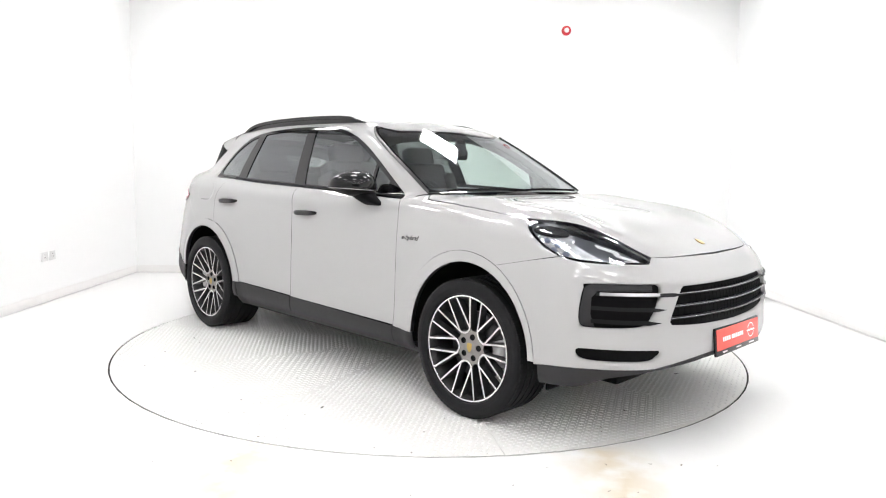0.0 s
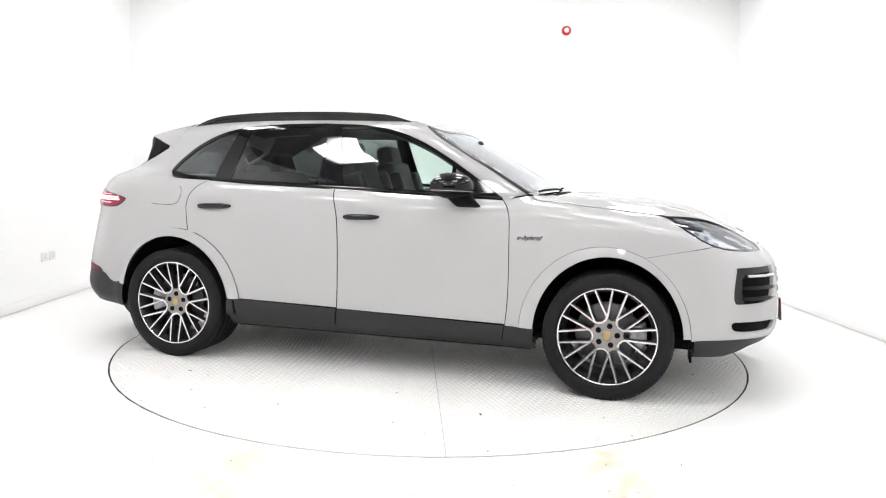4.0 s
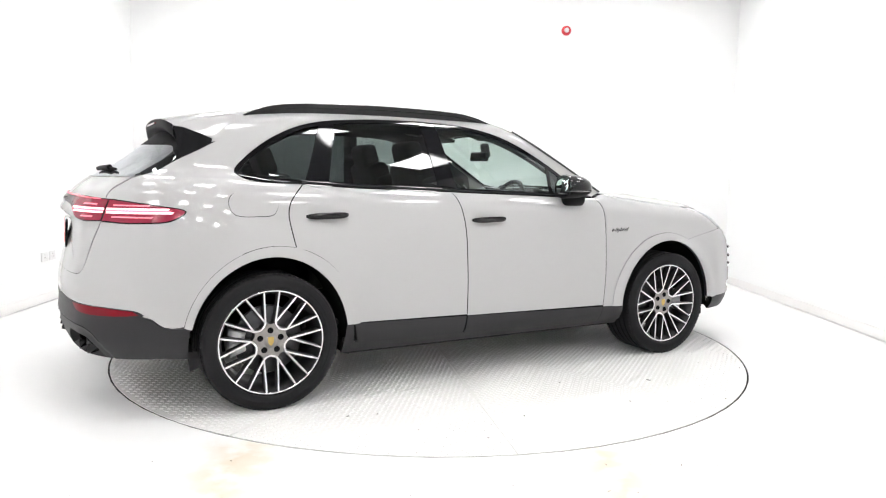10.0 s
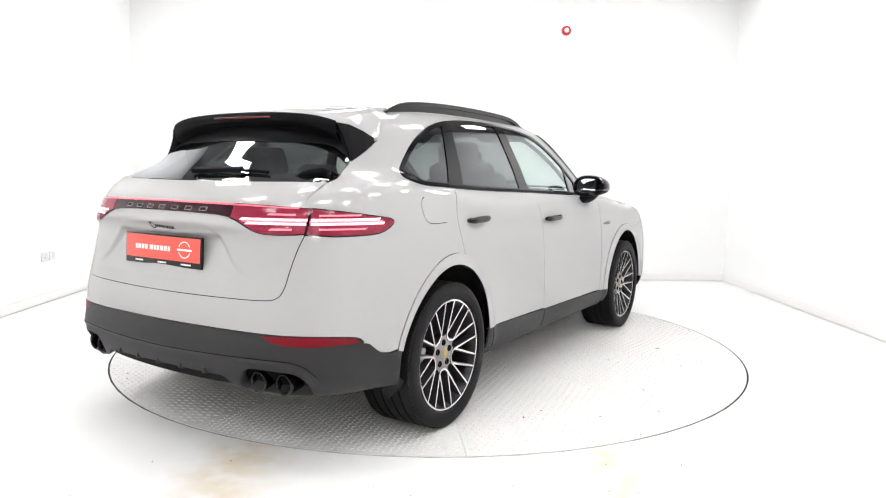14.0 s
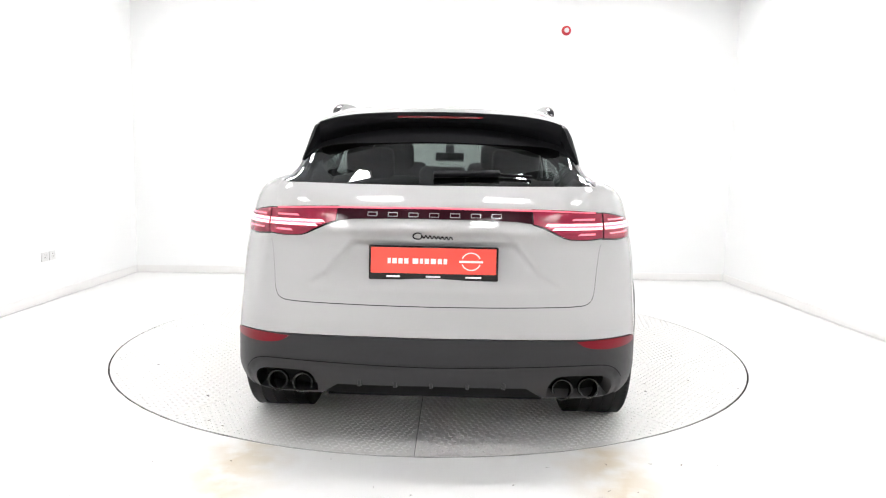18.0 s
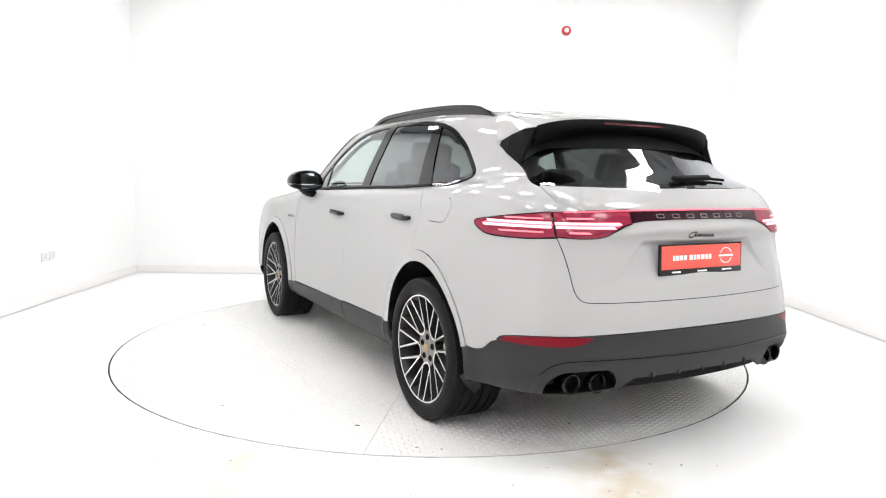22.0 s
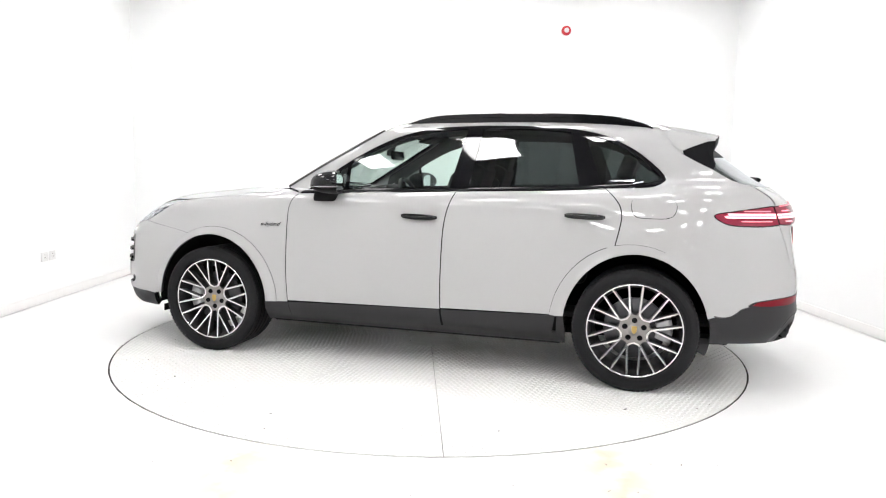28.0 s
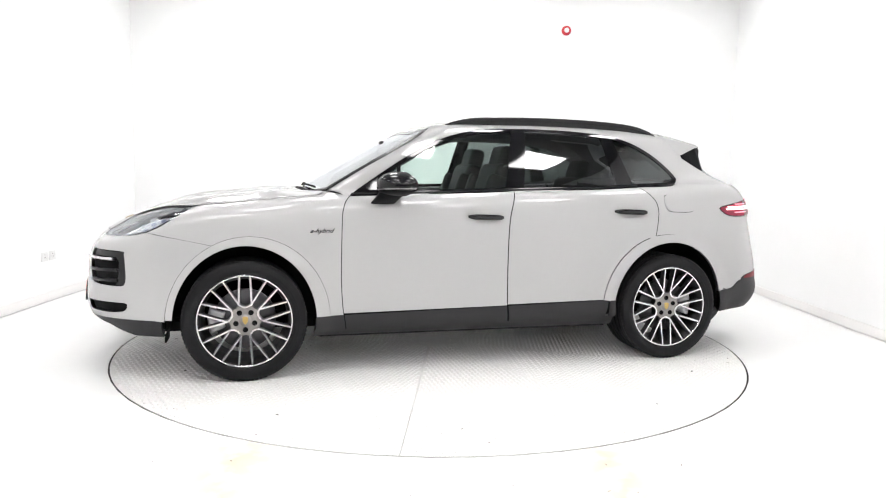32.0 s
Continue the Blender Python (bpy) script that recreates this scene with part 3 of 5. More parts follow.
dlo_top = curve([(-1.588, 1.268), (-1.583, 1.292), (-1.545, 1.336), (-1.446, 1.418), (-1.344, 1.481), (-1.208, 1.540), (-1.036, 1.577), (-0.790, 1.598), (-0.574, 1.604), (-0.393, 1.603), (-0.138, 1.589), (0.080, 1.546), (0.261, 1.476), (0.440, 1.378), (0.620, 1.262), (0.806, 1.133)])
ARX, ARZ, OPX, OPZ = 0.484, 0.520, 0.422, 0.464
WA, WO = WB - 0.028, WB - 0.006


def cut(line, z0=None, z1=None):
    """The stretch of a line between two heights."""
    return [tuple(p) for p in line if (z0 is None or p[1] >= z0) and (z1 is None or p[1] <= z1)]


def at_z(line, z):
    i = np.argsort(line[:, 1])
    return float(np.interp(z, line[i, 1], line[i, 0]))


# lines of the top, x and y
hood_side = curve([(0.965, -0.778, 0), (1.049, -0.840), (1.390, -0.814), (1.700, -0.802), (1.873, -0.744), (2.083, -0.662), (2.205, -0.600), (2.262, -0.553)])
hood_nose = curve([(2.262, -0.553, 0), (2.288, -0.435), (2.311, -0.263), (2.325, 0.000)])
screen_side = curve([(0.235, -0.592, 0), (0.336, -0.668), (0.517, -0.712), (0.70, -0.738), (0.935, -0.766)])
roof_side = curve([(0.235, -0.592), (-0.1, -0.597), (-0.6, -0.60), (-1.1, -0.59), (-1.40, -0.580), (-1.535, -0.572)])
TAIL_UP = [(0.684, 1.122), (0.684, 1.145), (0.695, 1.175), (0.728, 1.206), (0.762, 1.238)]
hatch_up = [(-1.600, 1.505), (-1.633, 1.457), (-1.684, 1.428), (-1.764, 1.384), (-1.861, 1.336), (-1.967, 1.274)]


def ribbon(line, w):
    """A strip along a line."""
    P = np.array([tuple(p)[:2] for p in line], float)
    t = np.gradient(P, axis=0)
    t = t / np.hypot(*t.T)[:, None]
    n = np.stack([-t[:, 1], t[:, 0]], 1) * w
    return [tuple(p) for p in P + n] + [tuple(p) for p in (P - n)[::-1]]


def z_of(kind, line):
    return xz(lift(kind, line)[0])


def body():
    hs = z_of("top", hood_side)
    # bonnet
    hood = [tuple(p) for p in curve([(0.965, -0.778), (1.055, -0.60), (1.085, -0.30), (1.095, 0.0)])][::-1] + [tuple(p) for p in hood_side[1:]] + [tuple(p) for p in hood_nose[1:]]
    hood = hood + [(a, -b) for a, b in hood[::-1] if abs(b) > 1e-6]
    skin("bonnet", "top", hood, PAINT, car, "light grey bonnet with raised edges", lip=0.02)
    # roof
    front = [tuple(p) for p in curve([(0.335, 0.0), (0.33, -0.40), (0.30, -0.52), (0.235, -0.592)])]
    rear = [tuple(p) for p in curve([(-1.535, -0.572), (-1.634, -0.35), (-1.664, -0.17), (-1.67, 0.0)])]
    rf = front + [tuple(p) for p in roof_side[1:]] + rear[1:]
    rf = rf + [(a, -b) for a, b in rf[::-1] if abs(b) > 1e-6]
    skin("roof", "top", rf, PAINT, car, "light grey roof")
    # windscreen
    ws = [tuple(p) for p in curve([(1.062, 0.0), (1.055, -0.30), (1.02, -0.60), (0.935, -0.766)])] + [tuple(p) for p in screen_side[::-1][1:]] + front[::-1][1:]
    ws = ws + [(a, -b) for a, b in ws[::-1] if abs(b) > 1e-6]
    g = skin("windscreen", "top", ws, SCREEN, car, "clear laminated windscreen", out=-0.004, lip=0)
    g.visible_shadow = False
    skin("windscreen_seal", "top", ws, TRIMBLACK, g, "black edge print of the windscreen", holes=[inset(np.array(ws), 0.026)], out=-0.002, lip=0, gap=0.001, step=0.025)
    for sg in (1, -1):
        skin("windscreen_moulding", "top", ribbon([(a, sg * b) for a, b in screen_side[4:]], 0.007), BLACK2, g, "black moulding at the windscreen's side", out=0.010, lip=0.014, gap=0, step=0.02)
    for mir in (False, True):
        S = dict(mirror=mir)
        # front wing
        i = min(range(len(hs)), key=lambda k: abs(hs[k][0] - 1.735))
        head_edge = xz(lift("front", [(1.178, 1.055), (1.152, 1.037), (1.096, 0.990), (1.033, 0.943), (0.973, 0.910)])[0])
        o = [(float(at_z(door_front, clad_z(0.85))), clad_z(0.85)), (WA - ARX, clad_z(0.97))] + arch(WA, ARX, ARZ, 178, 63.5) + head_edge[::-1] + hs[:i][::-1] + [(0.935, 1.157)] + cut(door_front, clad_z(0.85))
        skin("front_wing", "side", o, PAINT, car, gap=0.0016, **S)
        # doors
        o = cut(door_front, clad_z(0.85)) + [(at_z(door_split, clad_z(-0.24)), clad_z(-0.24))] + cut(door_split, clad_z(-0.24))[::-1] + [tuple(p) for p in belt if 0.80 > p[0] > -0.30][::-1]
        fd = skin("front_door", "side", o, PAINT, car, gap=0.0038, **S)
        ar = [p for p in arch(-WA, ARX, ARZ, 2, 75, 40) if p[1] < 0.862 and p[1] > clad_z(-1.0)]
        o = cut(door_split, clad_z(-0.24)) + [(-WA + ARX - 0.003, clad_z(-1.0))] + ar + [tuple(p) for p in door_rear[::-1]] + [tuple(p) for p in belt if -0.31 > p[0] > -1.23][::-1]
        rd = skin("rear_door", "side", o, PAINT, car, gap=0.004, **S)
        for door in (fd, rd):
            x0, x1 = at_z(door_front, 0.35) if door is fd else at_z(door_split, 0.35), at_z(door_split, 0.35) if door is fd else -0.975
            o = [(x0 + 0.003, clad_z(x0)), (x0 - 0.014, sill_z(x0)), (x1 + (0.0 if door is fd else 0.016), sill_z(x1)), (x1 + 0.012 if door is fd else x1, clad_z(x1))]
            skin("sill_trim", "side", o, CLAD, door, "dark grey plastic door sill trim", out=0.004, **S)
        # black strips under the shut lines, standing in for the shade in the gaps
        for line, owner in ((door_front, fd), (door_split, rd), (door_rear, rd)):
            skin("door_seal", "side", ribbon(line, 0.008), BLACK3, owner, "black strip that puts the shade into the door gap", out=-0.0025, lip=0, gap=0, step=0.03, **S)
        # pillar, quarter and roof edge in one pressing
        ws_edge = z_of("top", screen_side)
        rs = z_of("top", roof_side)
        tail_up = xz(lift("rear", TAIL_UP)[0])[::-1]
        tail_side = xz(lift("rear", [(0.82, 1.112), (0.951, 1.093), (1.072, 1.072)])[0])
        ar = [p for p in arch(-WA, ARX, ARZ, 60, 112, 30) if p[0] < -1.312]
        o = [tuple(p) for p in dlo_top[::-1]] + [tuple(p) for p in belt[::-1] if p[0] < -1.238] + [tuple(p) for p in door_rear] + ar + tail_side[::-1] + tail_up[::-1] + hatch_up[::-1] + rs[::-1] + ws_edge[1:] + [(0.87, 1.156)]
        seam = [tuple(np.array(tail_side[-1]) + (np.array(ar[-1]) - np.array(tail_side[-1])) * k / 8) for k in range(9)]
        skin("seam_flange", "side", ribbon(seam, 0.014), PAINT, car, out=-0.0035, lip=0, gap=0, step=0.02, **S)
        flap = curve([(-1.645, 1.145), (-1.655, 1.110), (-1.64, 1.065), (-1.602, 1.045), (-1.519, 1.042), (-1.437, 1.047), (-1.407, 1.075), (-1.398, 1.131), (-1.425, 1.165), (-1.52, 1.172), (-1.61, 1.168)], closed=True)
        skin("side_panel", "side", o, PAINT, car, step=0.025, holes=[flap], **S)
        # closing piece under the spoiler's end
        skin("roof_corner", "side", [(-1.505, 1.612), (-1.598, 1.500), (-1.63, 1.452), (-1.70, 1.425), (-1.725, 1.47), (-1.66, 1.545), (-1.58, 1.612)], PAINT, car, out=-0.006, lip=0, gap=0, step=0.03, **S)
        # wheel arch mouldings
        for cx in (WB, -WB):
            lo = clad_z(cx - 0.45) if cx > 0 else clad_z(cx + 0.45)
            lf = 0.395 if cx > 0 else 0.484
            a0 = math.degrees(math.asin(max(-0.5, ((lf if cx > 0 else lo) - 0.366) / ARZ)))
            a1 = 180 - math.degrees(math.asin(max(-0.5, ((lo if cx > 0 else lf) - 0.366) / ARZ)))
            o = arch(cx * WA / WB, ARX, ARZ, a0, a1, 48) + arch(cx * WO / WB, OPX, OPZ, a0, a1, 48)[::-1]
            skin("wheel_arch_trim", "side", o, PAINT, car, out=0.0025, lip=0.03, step=0.02, gap=0.0008, **S)
        # fuel flap
        skin("fuel_flap", "side", flap, PAINT, car, "body-coloured fuel flap", step=0.025, gap=0.0008, **S)
        # sill below the doors
        o = [(WB - OPX + 0.01, sill_z(1)), (-WB + OPX - 0.01, sill_z(-1)), (-WB + OPX - 0.01, 0.235), (WB - OPX + 0.01, 0.235)]
        skin("sill", "side", o, CLAD, car, "dark grey plastic sill", out=-0.012, lip=0.05, **S)
        for a, b in (((0.851, 0), (WB - OPX, 0)), ((-WB + OPX, 0), (-0.985, 0))):
            o = [(a[0], clad_z(a[0])), (b[0], clad_z(b[0])), (b[0] - (0.004 if a[0] > 0 else -0.004), sill_z(b[0])), (a[0] - 0.016, sill_z(a[0]))]
            skin("arch_clad", "side", o, CLAD, car, out=0.003, **S)
        # side windows
        dlo = [tuple(p) for p in dlo_top[:-1]] + [tuple(p) for p in belt[:-1]]
        poly = inset(np.array(dlo), 0.024)

        def clip(x0a, x0b, x1a, x1b):
            """The glass between two leaning lines; a at the foot, b at the top."""
            q = [tuple(p) for p in resample(poly, 0.012)]
            za, zb = 1.17, 1.60
            left = lambda z: x0a + (x0b - x0a) * (z - za) / (zb - za)
            right = lambda z: x1a + (x1b - x1a) * (z - za) / (zb - za)
            for fn, sg in ((left, 1), (right, -1)):
                out_ = []
                for k in range(len(q)):
                    p0, p1 = q[k], q[(k + 1) % len(q)]
                    d0, d1 = sg * (p0[0] - fn(p0[1])), sg * (p1[0] - fn(p1[1]))
                    if d0 >= 0:
                        out_.append(p0)
                    if d0 * d1 < 0:
                        t = d0 / (d0 - d1)
                        out_.append((p0[0] + t * (p1[0] - p0[0]), p0[1] + t * (p1[1] - p0[1])))
                q = out_
            return q
        qg = clip(-1.9, -1.9, -1.235, -1.075)
        rg = clip(-1.090, -0.990, -0.375, -0.440)
        fg = clip(-0.245, -0.335, 0.462, 0.462)
        vg = clip(0.487, 0.487, 0.62, 0.62)
        tr = skin("window_trim", "side", dlo, TRIMBLACK, car, "gloss black window surround", holes=[qg, rg, fg, vg], step=0.022, lip=0.006, gap=0.001, **S)
        for owner, nm, gl, mt in ((tr, "quarter_window", qg, TINT), (rd, "rear_door_window", rg, TINT), (fd, "front_door_window", fg, CLEAR), (fd, "front_quarter_window", vg, TINT)):
            w = skin(nm, "side", gl, mt, owner, "dark privacy glass" if mt is TINT else "clear side glass", out=-0.005, lip=0, gap=-0.004, **S)
            w.visible_shadow = False
        # chrome-black waist line
        o = [(0.80, 1.136), (0.146, 1.158), (-0.302, 1.174), (-0.893, 1.194), (-1.235, 1.213), (-1.235, 1.223), (-0.893, 1.204), (-0.302, 1.184), (0.146, 1.168), (0.79, 1.146)]
        skin("waist_strip", "side", o, BLACK3, tr, out=0.006, lip=0.006, gap=0, **S)


body()


def front_end():
    sp = [unwind("front", p) for p in lift("side", arch(WA, ARX, ARZ, 63.5, 2, 24))[0]]
    top = [(0.000, 0.892), (0.263, 0.895), (0.441, 0.897), (0.545, 0.903)]
    under = [(0.581, 0.875), (0.714, 0.879), (0.811, 0.883), (0.900, 0.892), (0.969, 0.909)]
    low = [(1.009, 0.394), (0.929, 0.400), (0.828, 0.402), (0.610, 0.393), (0.533, 0.403), (0.307, 0.431), (0.000, 0.440)]
    half = [tuple(p) for p in curve(top)] + [tuple(p) for p in curve(under)] + sp + [tuple(p) for p in curve(low)]
    grille = curve([(0.000, 0.774), (0.286, 0.773), (0.419, 0.774), (0.454, 0.766), (0.480, 0.732), (0.503, 0.687), (0.528, 0.619), (0.521, 0.600), (0.493, 0.592), (0.319, 0.578), (0.000, 0.571)])
    intake = curve([(0.600, 0.793), (0.846, 0.797), (0.871, 0.778), (0.884, 0.716), (0.889, 0.647), (0.882, 0.608), (0.854, 0.596), (0.679, 0.595), (0.630, 0.610), (0.606, 0.642), (0.582, 0.700), (0.563, 0.774), (0.573, 0.791)], closed=True)
    slot = curve([(0.895, 0.490), (0.888, 0.459), (0.849, 0.443), (0.738, 0.434), (0.622, 0.430), (0.587, 0.445), (0.565, 0.475), (0.605, 0.484), (0.759, 0.494), (0.871, 0.498)], closed=True)
    mir = lambda o: [(-a, b) for a, b in o]
    bp = skin("front_bumper", "front", both(half), PAINT, car, "light grey front bumper with dark intakes", holes=[both(grille), intake, mir(intake), slot, mir(slot)], step=0.025, lip=0.02, gap=0.0012)
    # dark backs behind the openings
    for nm, o in (("grille_back", both(grille)), ("intake_back", intake), ("intake_back", mir(intake)), ("slot_back", slot), ("slot_back", mir(slot))):
        skin(nm, "front", inset(np.array(o), -0.012), DARK, bp, out=-0.022, lip=0, gap=0, step=0.05)
    # chin
    chin = [(0.000, 0.440), (0.307, 0.431), (0.533, 0.403), (0.610, 0.393), (0.828, 0.402), (0.929, 0.400), (1.050, 0.394), (1.046, 0.285), (0.905, 0.295), (0.766, 0.352), (0.612, 0.374), (0.315, 0.402), (0.000, 0.412)]
    skin("front_chin", "front", both(chin), CLAD, car, "dark grey plastic lower lip", step=0.03, out=-0.004, lip=0.05)
    # grille bars
    for z0, d in ((0.735, 0.0), (0.678, 0.0), (0.622, 0.0)):
        w = float(np.interp(z0, [0.60, 0.69, 0.77], [0.528, 0.508, 0.455]))
        o = both([(0.0, z0 + 0.006), (w, z0 + 0.010), (w, z0 - 0.002), (0.0, z0 - 0.006)])
        skin("grille_bar", "front", o, GRILLEBAR, bp, "dark chrome grille bar", out=-0.006, lip=0.03, gap=0, step=0.03)
        o = both([(0.0, z0 + 0.003), (w, z0 + 0.007), (w, z0 + 0.0045), (0.0, z0 + 0.0005)])
        skin("bar_highlight", "front", o, DCHROME2, bp, out=-0.003, lip=0.004, gap=0, step=0.03)
    for k in range(-13, 14):
        q = k * 0.036
        skin("grille_rib", "front", [(q - 0.003, 0.59), (q + 0.003, 0.59), (q + 0.003, 0.76), (q - 0.003, 0.76)], DARK, bp, out=-0.019, lip=0.004, gap=0, step=0.04)
    for sg in (1, -1):
        fl = (lambda o: o) if sg > 0 else mir
        o = [(0.600, 0.792), (0.847, 0.796), (0.871, 0.778), (0.889, 0.647), (0.882, 0.608), (0.854, 0.598), (0.830, 0.600), (0.846, 0.657), (0.843, 0.734), (0.820, 0.764), (0.601, 0.760)]
        skin("intake_frame", "front", fl(o), CLAD, bp, "dark grey intake surround", out=-0.008, lip=0.03, gap=0, step=0.02)
        for z0, q0, q1 in ((0.742, 0.825, 0.459), (0.679, 0.844, 0.547), (0.619, 0.844, 0.571)):
            o = [(q0, z0 + 0.016), (q1 + 0.05, z0 + 0.003), (q1, z0 - 0.008), (q1 + 0.05, z0 - 0.015), (q0, z0)]
            skin("intake_blade", "front", fl(o), GRILLEBAR, bp, out=0.004, lip=0.03, gap=0, step=0.02)
        o = [(0.815, 0.758), (0.579, 0.749), (0.579, 0.735), (0.815, 0.744)]
        skin("indicator_strip", "front", fl(o), LAMPSTRIP, bp, "clear indicator strip", out=0.009, lip=0.008, gap=0, step=0.02)
        # headlamps
        o = curve([(1.178, 1.055), (1.152, 1.037), (1.096, 0.990), (1.033, 0.943), (0.969, 0.909), (0.900, 0.893), (0.811, 0.884), (0.714, 0.880), (0.581, 0.876), (0.543, 0.888), (0.558, 0.911), (0.606, 0.943), (0.707, 0.986), (0.826, 1.020), (0.965, 1.050), (1.115, 1.066)], closed=True)
        hl = skin("headlamp", "front", fl(o), LAMPIN, car, "clear headlamp with silver and black housing", out=-0.05, lip=-0.045, gap=0.003, step=0.02)
        rim = skin("lamp_seal", "front", fl([tuple(p) for p in o]), BLACK, hl, holes=[fl(inset(o, 0.012))], out=-0.005, lip=0.01, gap=0.001, step=0.02)
        o2 = curve([(0.955, 0.988), (0.920, 0.997), (0.865, 0.965), (0.795, 0.925), (0.750, 0.898, 0), (0.850, 0.898), (0.905, 0.906), (0.945, 0.930)], closed=True)
        skin("reflector", "front", fl(o2), CHROMEW, hl, "silver reflector", out=-0.036, lip=0.012, gap=0, step=0.02)
        o2 = curve([(1.088, 1.028), (1.000, 1.035), (0.930, 1.022), (0.901, 0.996), (0.949, 0.988), (1.030, 0.999)], closed=True)
        skin("projector_shade", "front", fl(o2), CHROMEW, hl, out=-0.028, lip=0.012, gap=0, step=0.02)
        for q, z in ((1.034, 0.989), (0.980, 0.969), (0.998, 0.945), (0.944, 0.930)):
            o2 = [(q + 0.017 * math.cos(a / 10 * 2 * math.pi), z + 0.013 * math.sin(a / 10 * 2 * math.pi)) for a in range(10)]
            skin("lens_bezel", "front", fl([(q + 1.9 * (a - q), z + 1.6 * (b - z)) for a, b in o2]), CHROMEW, hl, out=-0.024, lip=0.02, gap=0, step=0.012)
            skin("led_lens", "front", fl(o2), LEDLENS, hl, "square LED lens", out=-0.020, lip=0.02, gap=0, step=0.01)
        for o2 in ([(0.800, 0.978), (0.698, 0.945), (0.688, 0.935), (0.790, 0.966)], [(0.719, 0.938), (0.617, 0.904), (0.607, 0.896), (0.709, 0.927)], [(0.679, 0.905), (0.597, 0.891), (0.596, 0.886), (0.679, 0.898)]):
            skin("light_guide", "front", fl(o2), WHITE, hl, out=-0.022, lip=0.008, gap=0, step=0.02)
        # flat dark piece in place of the shade in the lamp's upper cavity
        o2 = curve([(1.125, 1.038), (1.050, 1.050), (0.975, 1.038), (0.930, 1.016), (0.985, 1.010), (1.060, 1.018)], closed=True)
        skin("lamp_cavity", "front", fl(o2), DARK, hl, out=-0.017, lip=0.01, gap=0, step=0.02)
        ln = skin("lens", "front", fl(o), LENS, hl, "clear lens", out=-0.003, lip=0, gap=0.002, step=0.02)
        ln.visible_shadow = False


front_end()


def rear_end():
    sp = [unwind("rear", p) for p in lift("side", arch(-WA, ARX, ARZ, 112, 166, 20))[0]]
    gapl = curve([(0.0, 0.738), (0.383, 0.739), (0.547, 0.741), (0.598, 0.752), (0.622, 0.79), (0.640, 0.87), (0.662, 0.952), (0.685, 1.012)])
    lamp_low = [(0.80, 1.008), (0.965, 1.013), (1.035, 1.034), (1.072, 1.072)]
    clad_side = [unwind("rear", p) for p in lift("side", [(-1.93, 0.484), (-1.949, 0.484), (-1.985, 0.492), (-2.015, 0.515), (-2.035, 0.535), (-2.078, 0.549)])[0]]
    clad_top = [(0.905, 0.557), (0.865, 0.579), (0.742, 0.595), (0.585, 0.602), (0.31, 0.609), (0.0, 0.610)]
    edge = [tuple(p) for p in clad_side] + [tuple(p) for p in curve(clad_top)]
    half = [tuple(p) for p in gapl] + lamp_low + sp + edge
    skin("rear_bumper", "rear", both(half), PAINT, car, "light grey rear bumper", step=0.025, gap=0.0012)
    bot = [(0.0, 0.404), (0.383, 0.397), (0.437, 0.352), (0.716, 0.327), (0.95, 0.325), (1.15, 0.318), (1.235, 0.318)]
    arc = [unwind("rear", p) for p in lift("side", arch(-WB, OPX, OPZ, 196, 165, 12))[0]]
    half = bot + arc + edge
    ex = curve([(0.712, 0.335), (0.700, 0.385), (0.672, 0.424), (0.630, 0.441), (0.51, 0.446), (0.475, 0.432), (0.458, 0.395), (0.458, 0.362)], closed=False)
    ex = [tuple(p) for p in ex]

    def crease(p, n, V):
        a, b = np.abs(V[:, 0]), V[:, 1]
        zc = np.interp(a, [0, 0.45, 0.60, 0.66, 0.70, 0.735, 0.76, 0.77], [0.487, 0.492, 0.492, 0.484, 0.462, 0.415, 0.34, 0.30])
        d = np.clip((zc - b) / 0.012, 0, 1) * (a < 0.80)
        q = p.copy()
        q[:, 0] += 0.012 * d
        return q, None
    rc = skin("rear_diffuser", "rear", both(half), CLAD, car, "dark grey plastic lower rear bumper", holes=[ex, [(-a, b) for a, b in ex]], step=0.014, out=0.002, lip=0.05, relief=crease)
    line = [(-0.735, 0.425), (-0.70, 0.466), (-0.66, 0.487), (-0.60, 0.494), (-0.45, 0.494), (0.0, 0.489), (0.45, 0.494), (0.60, 0.494), (0.66, 0.487), (0.70, 0.466), (0.735, 0.425)]
    skin("bumper_seam", "rear", ribbon(curve(line), 0.0016), DARK, rc, "dark seam across the bumper", out=0.004, lip=0, gap=0, step=0.02)
    for sg in (1, -1):
        fl = (lambda o: o) if sg > 0 else (lambda o: [(-a, b) for a, b in o])
        skin("exhaust_surround", "rear", fl(inset(np.array(ex), -0.01)), BLACK, rc, out=-0.10, lip=0, gap=0, step=0.03)
        o = curve([(0.885, 0.557, 0), (0.816, 0.553), (0.70, 0.553), (0.625, 0.559), (0.581, 0.571), (0.552, 0.594, 0), (0.64, 0.597), (0.742, 0.592), (0.862, 0.577, 0)], closed=True)
        skin("rear_reflector", "rear", fl(o), REFLEX, car, "red rear reflector", out=0.004, lip=0.008, gap=0, step=0.02)
        for q, z in ((0.606, 0.382), (0.512, 0.382)):
            p = lift("rear", fl([(q, z)]))[0][0]
            v, f = lathe([(0.036, 0.16), (0.036, 0.004), (0.040, 0.0), (0.0445, 0.0), (0.047, 0.004), (0.046, 0.02), (0.046, 0.16)], 36)
            part("exhaust_tip", v, f, DCHROME, rc, "dark chrome round tailpipe", m=pose(float(p[0]) + 0.030, float(p[1]), z, 0, 0, -90))
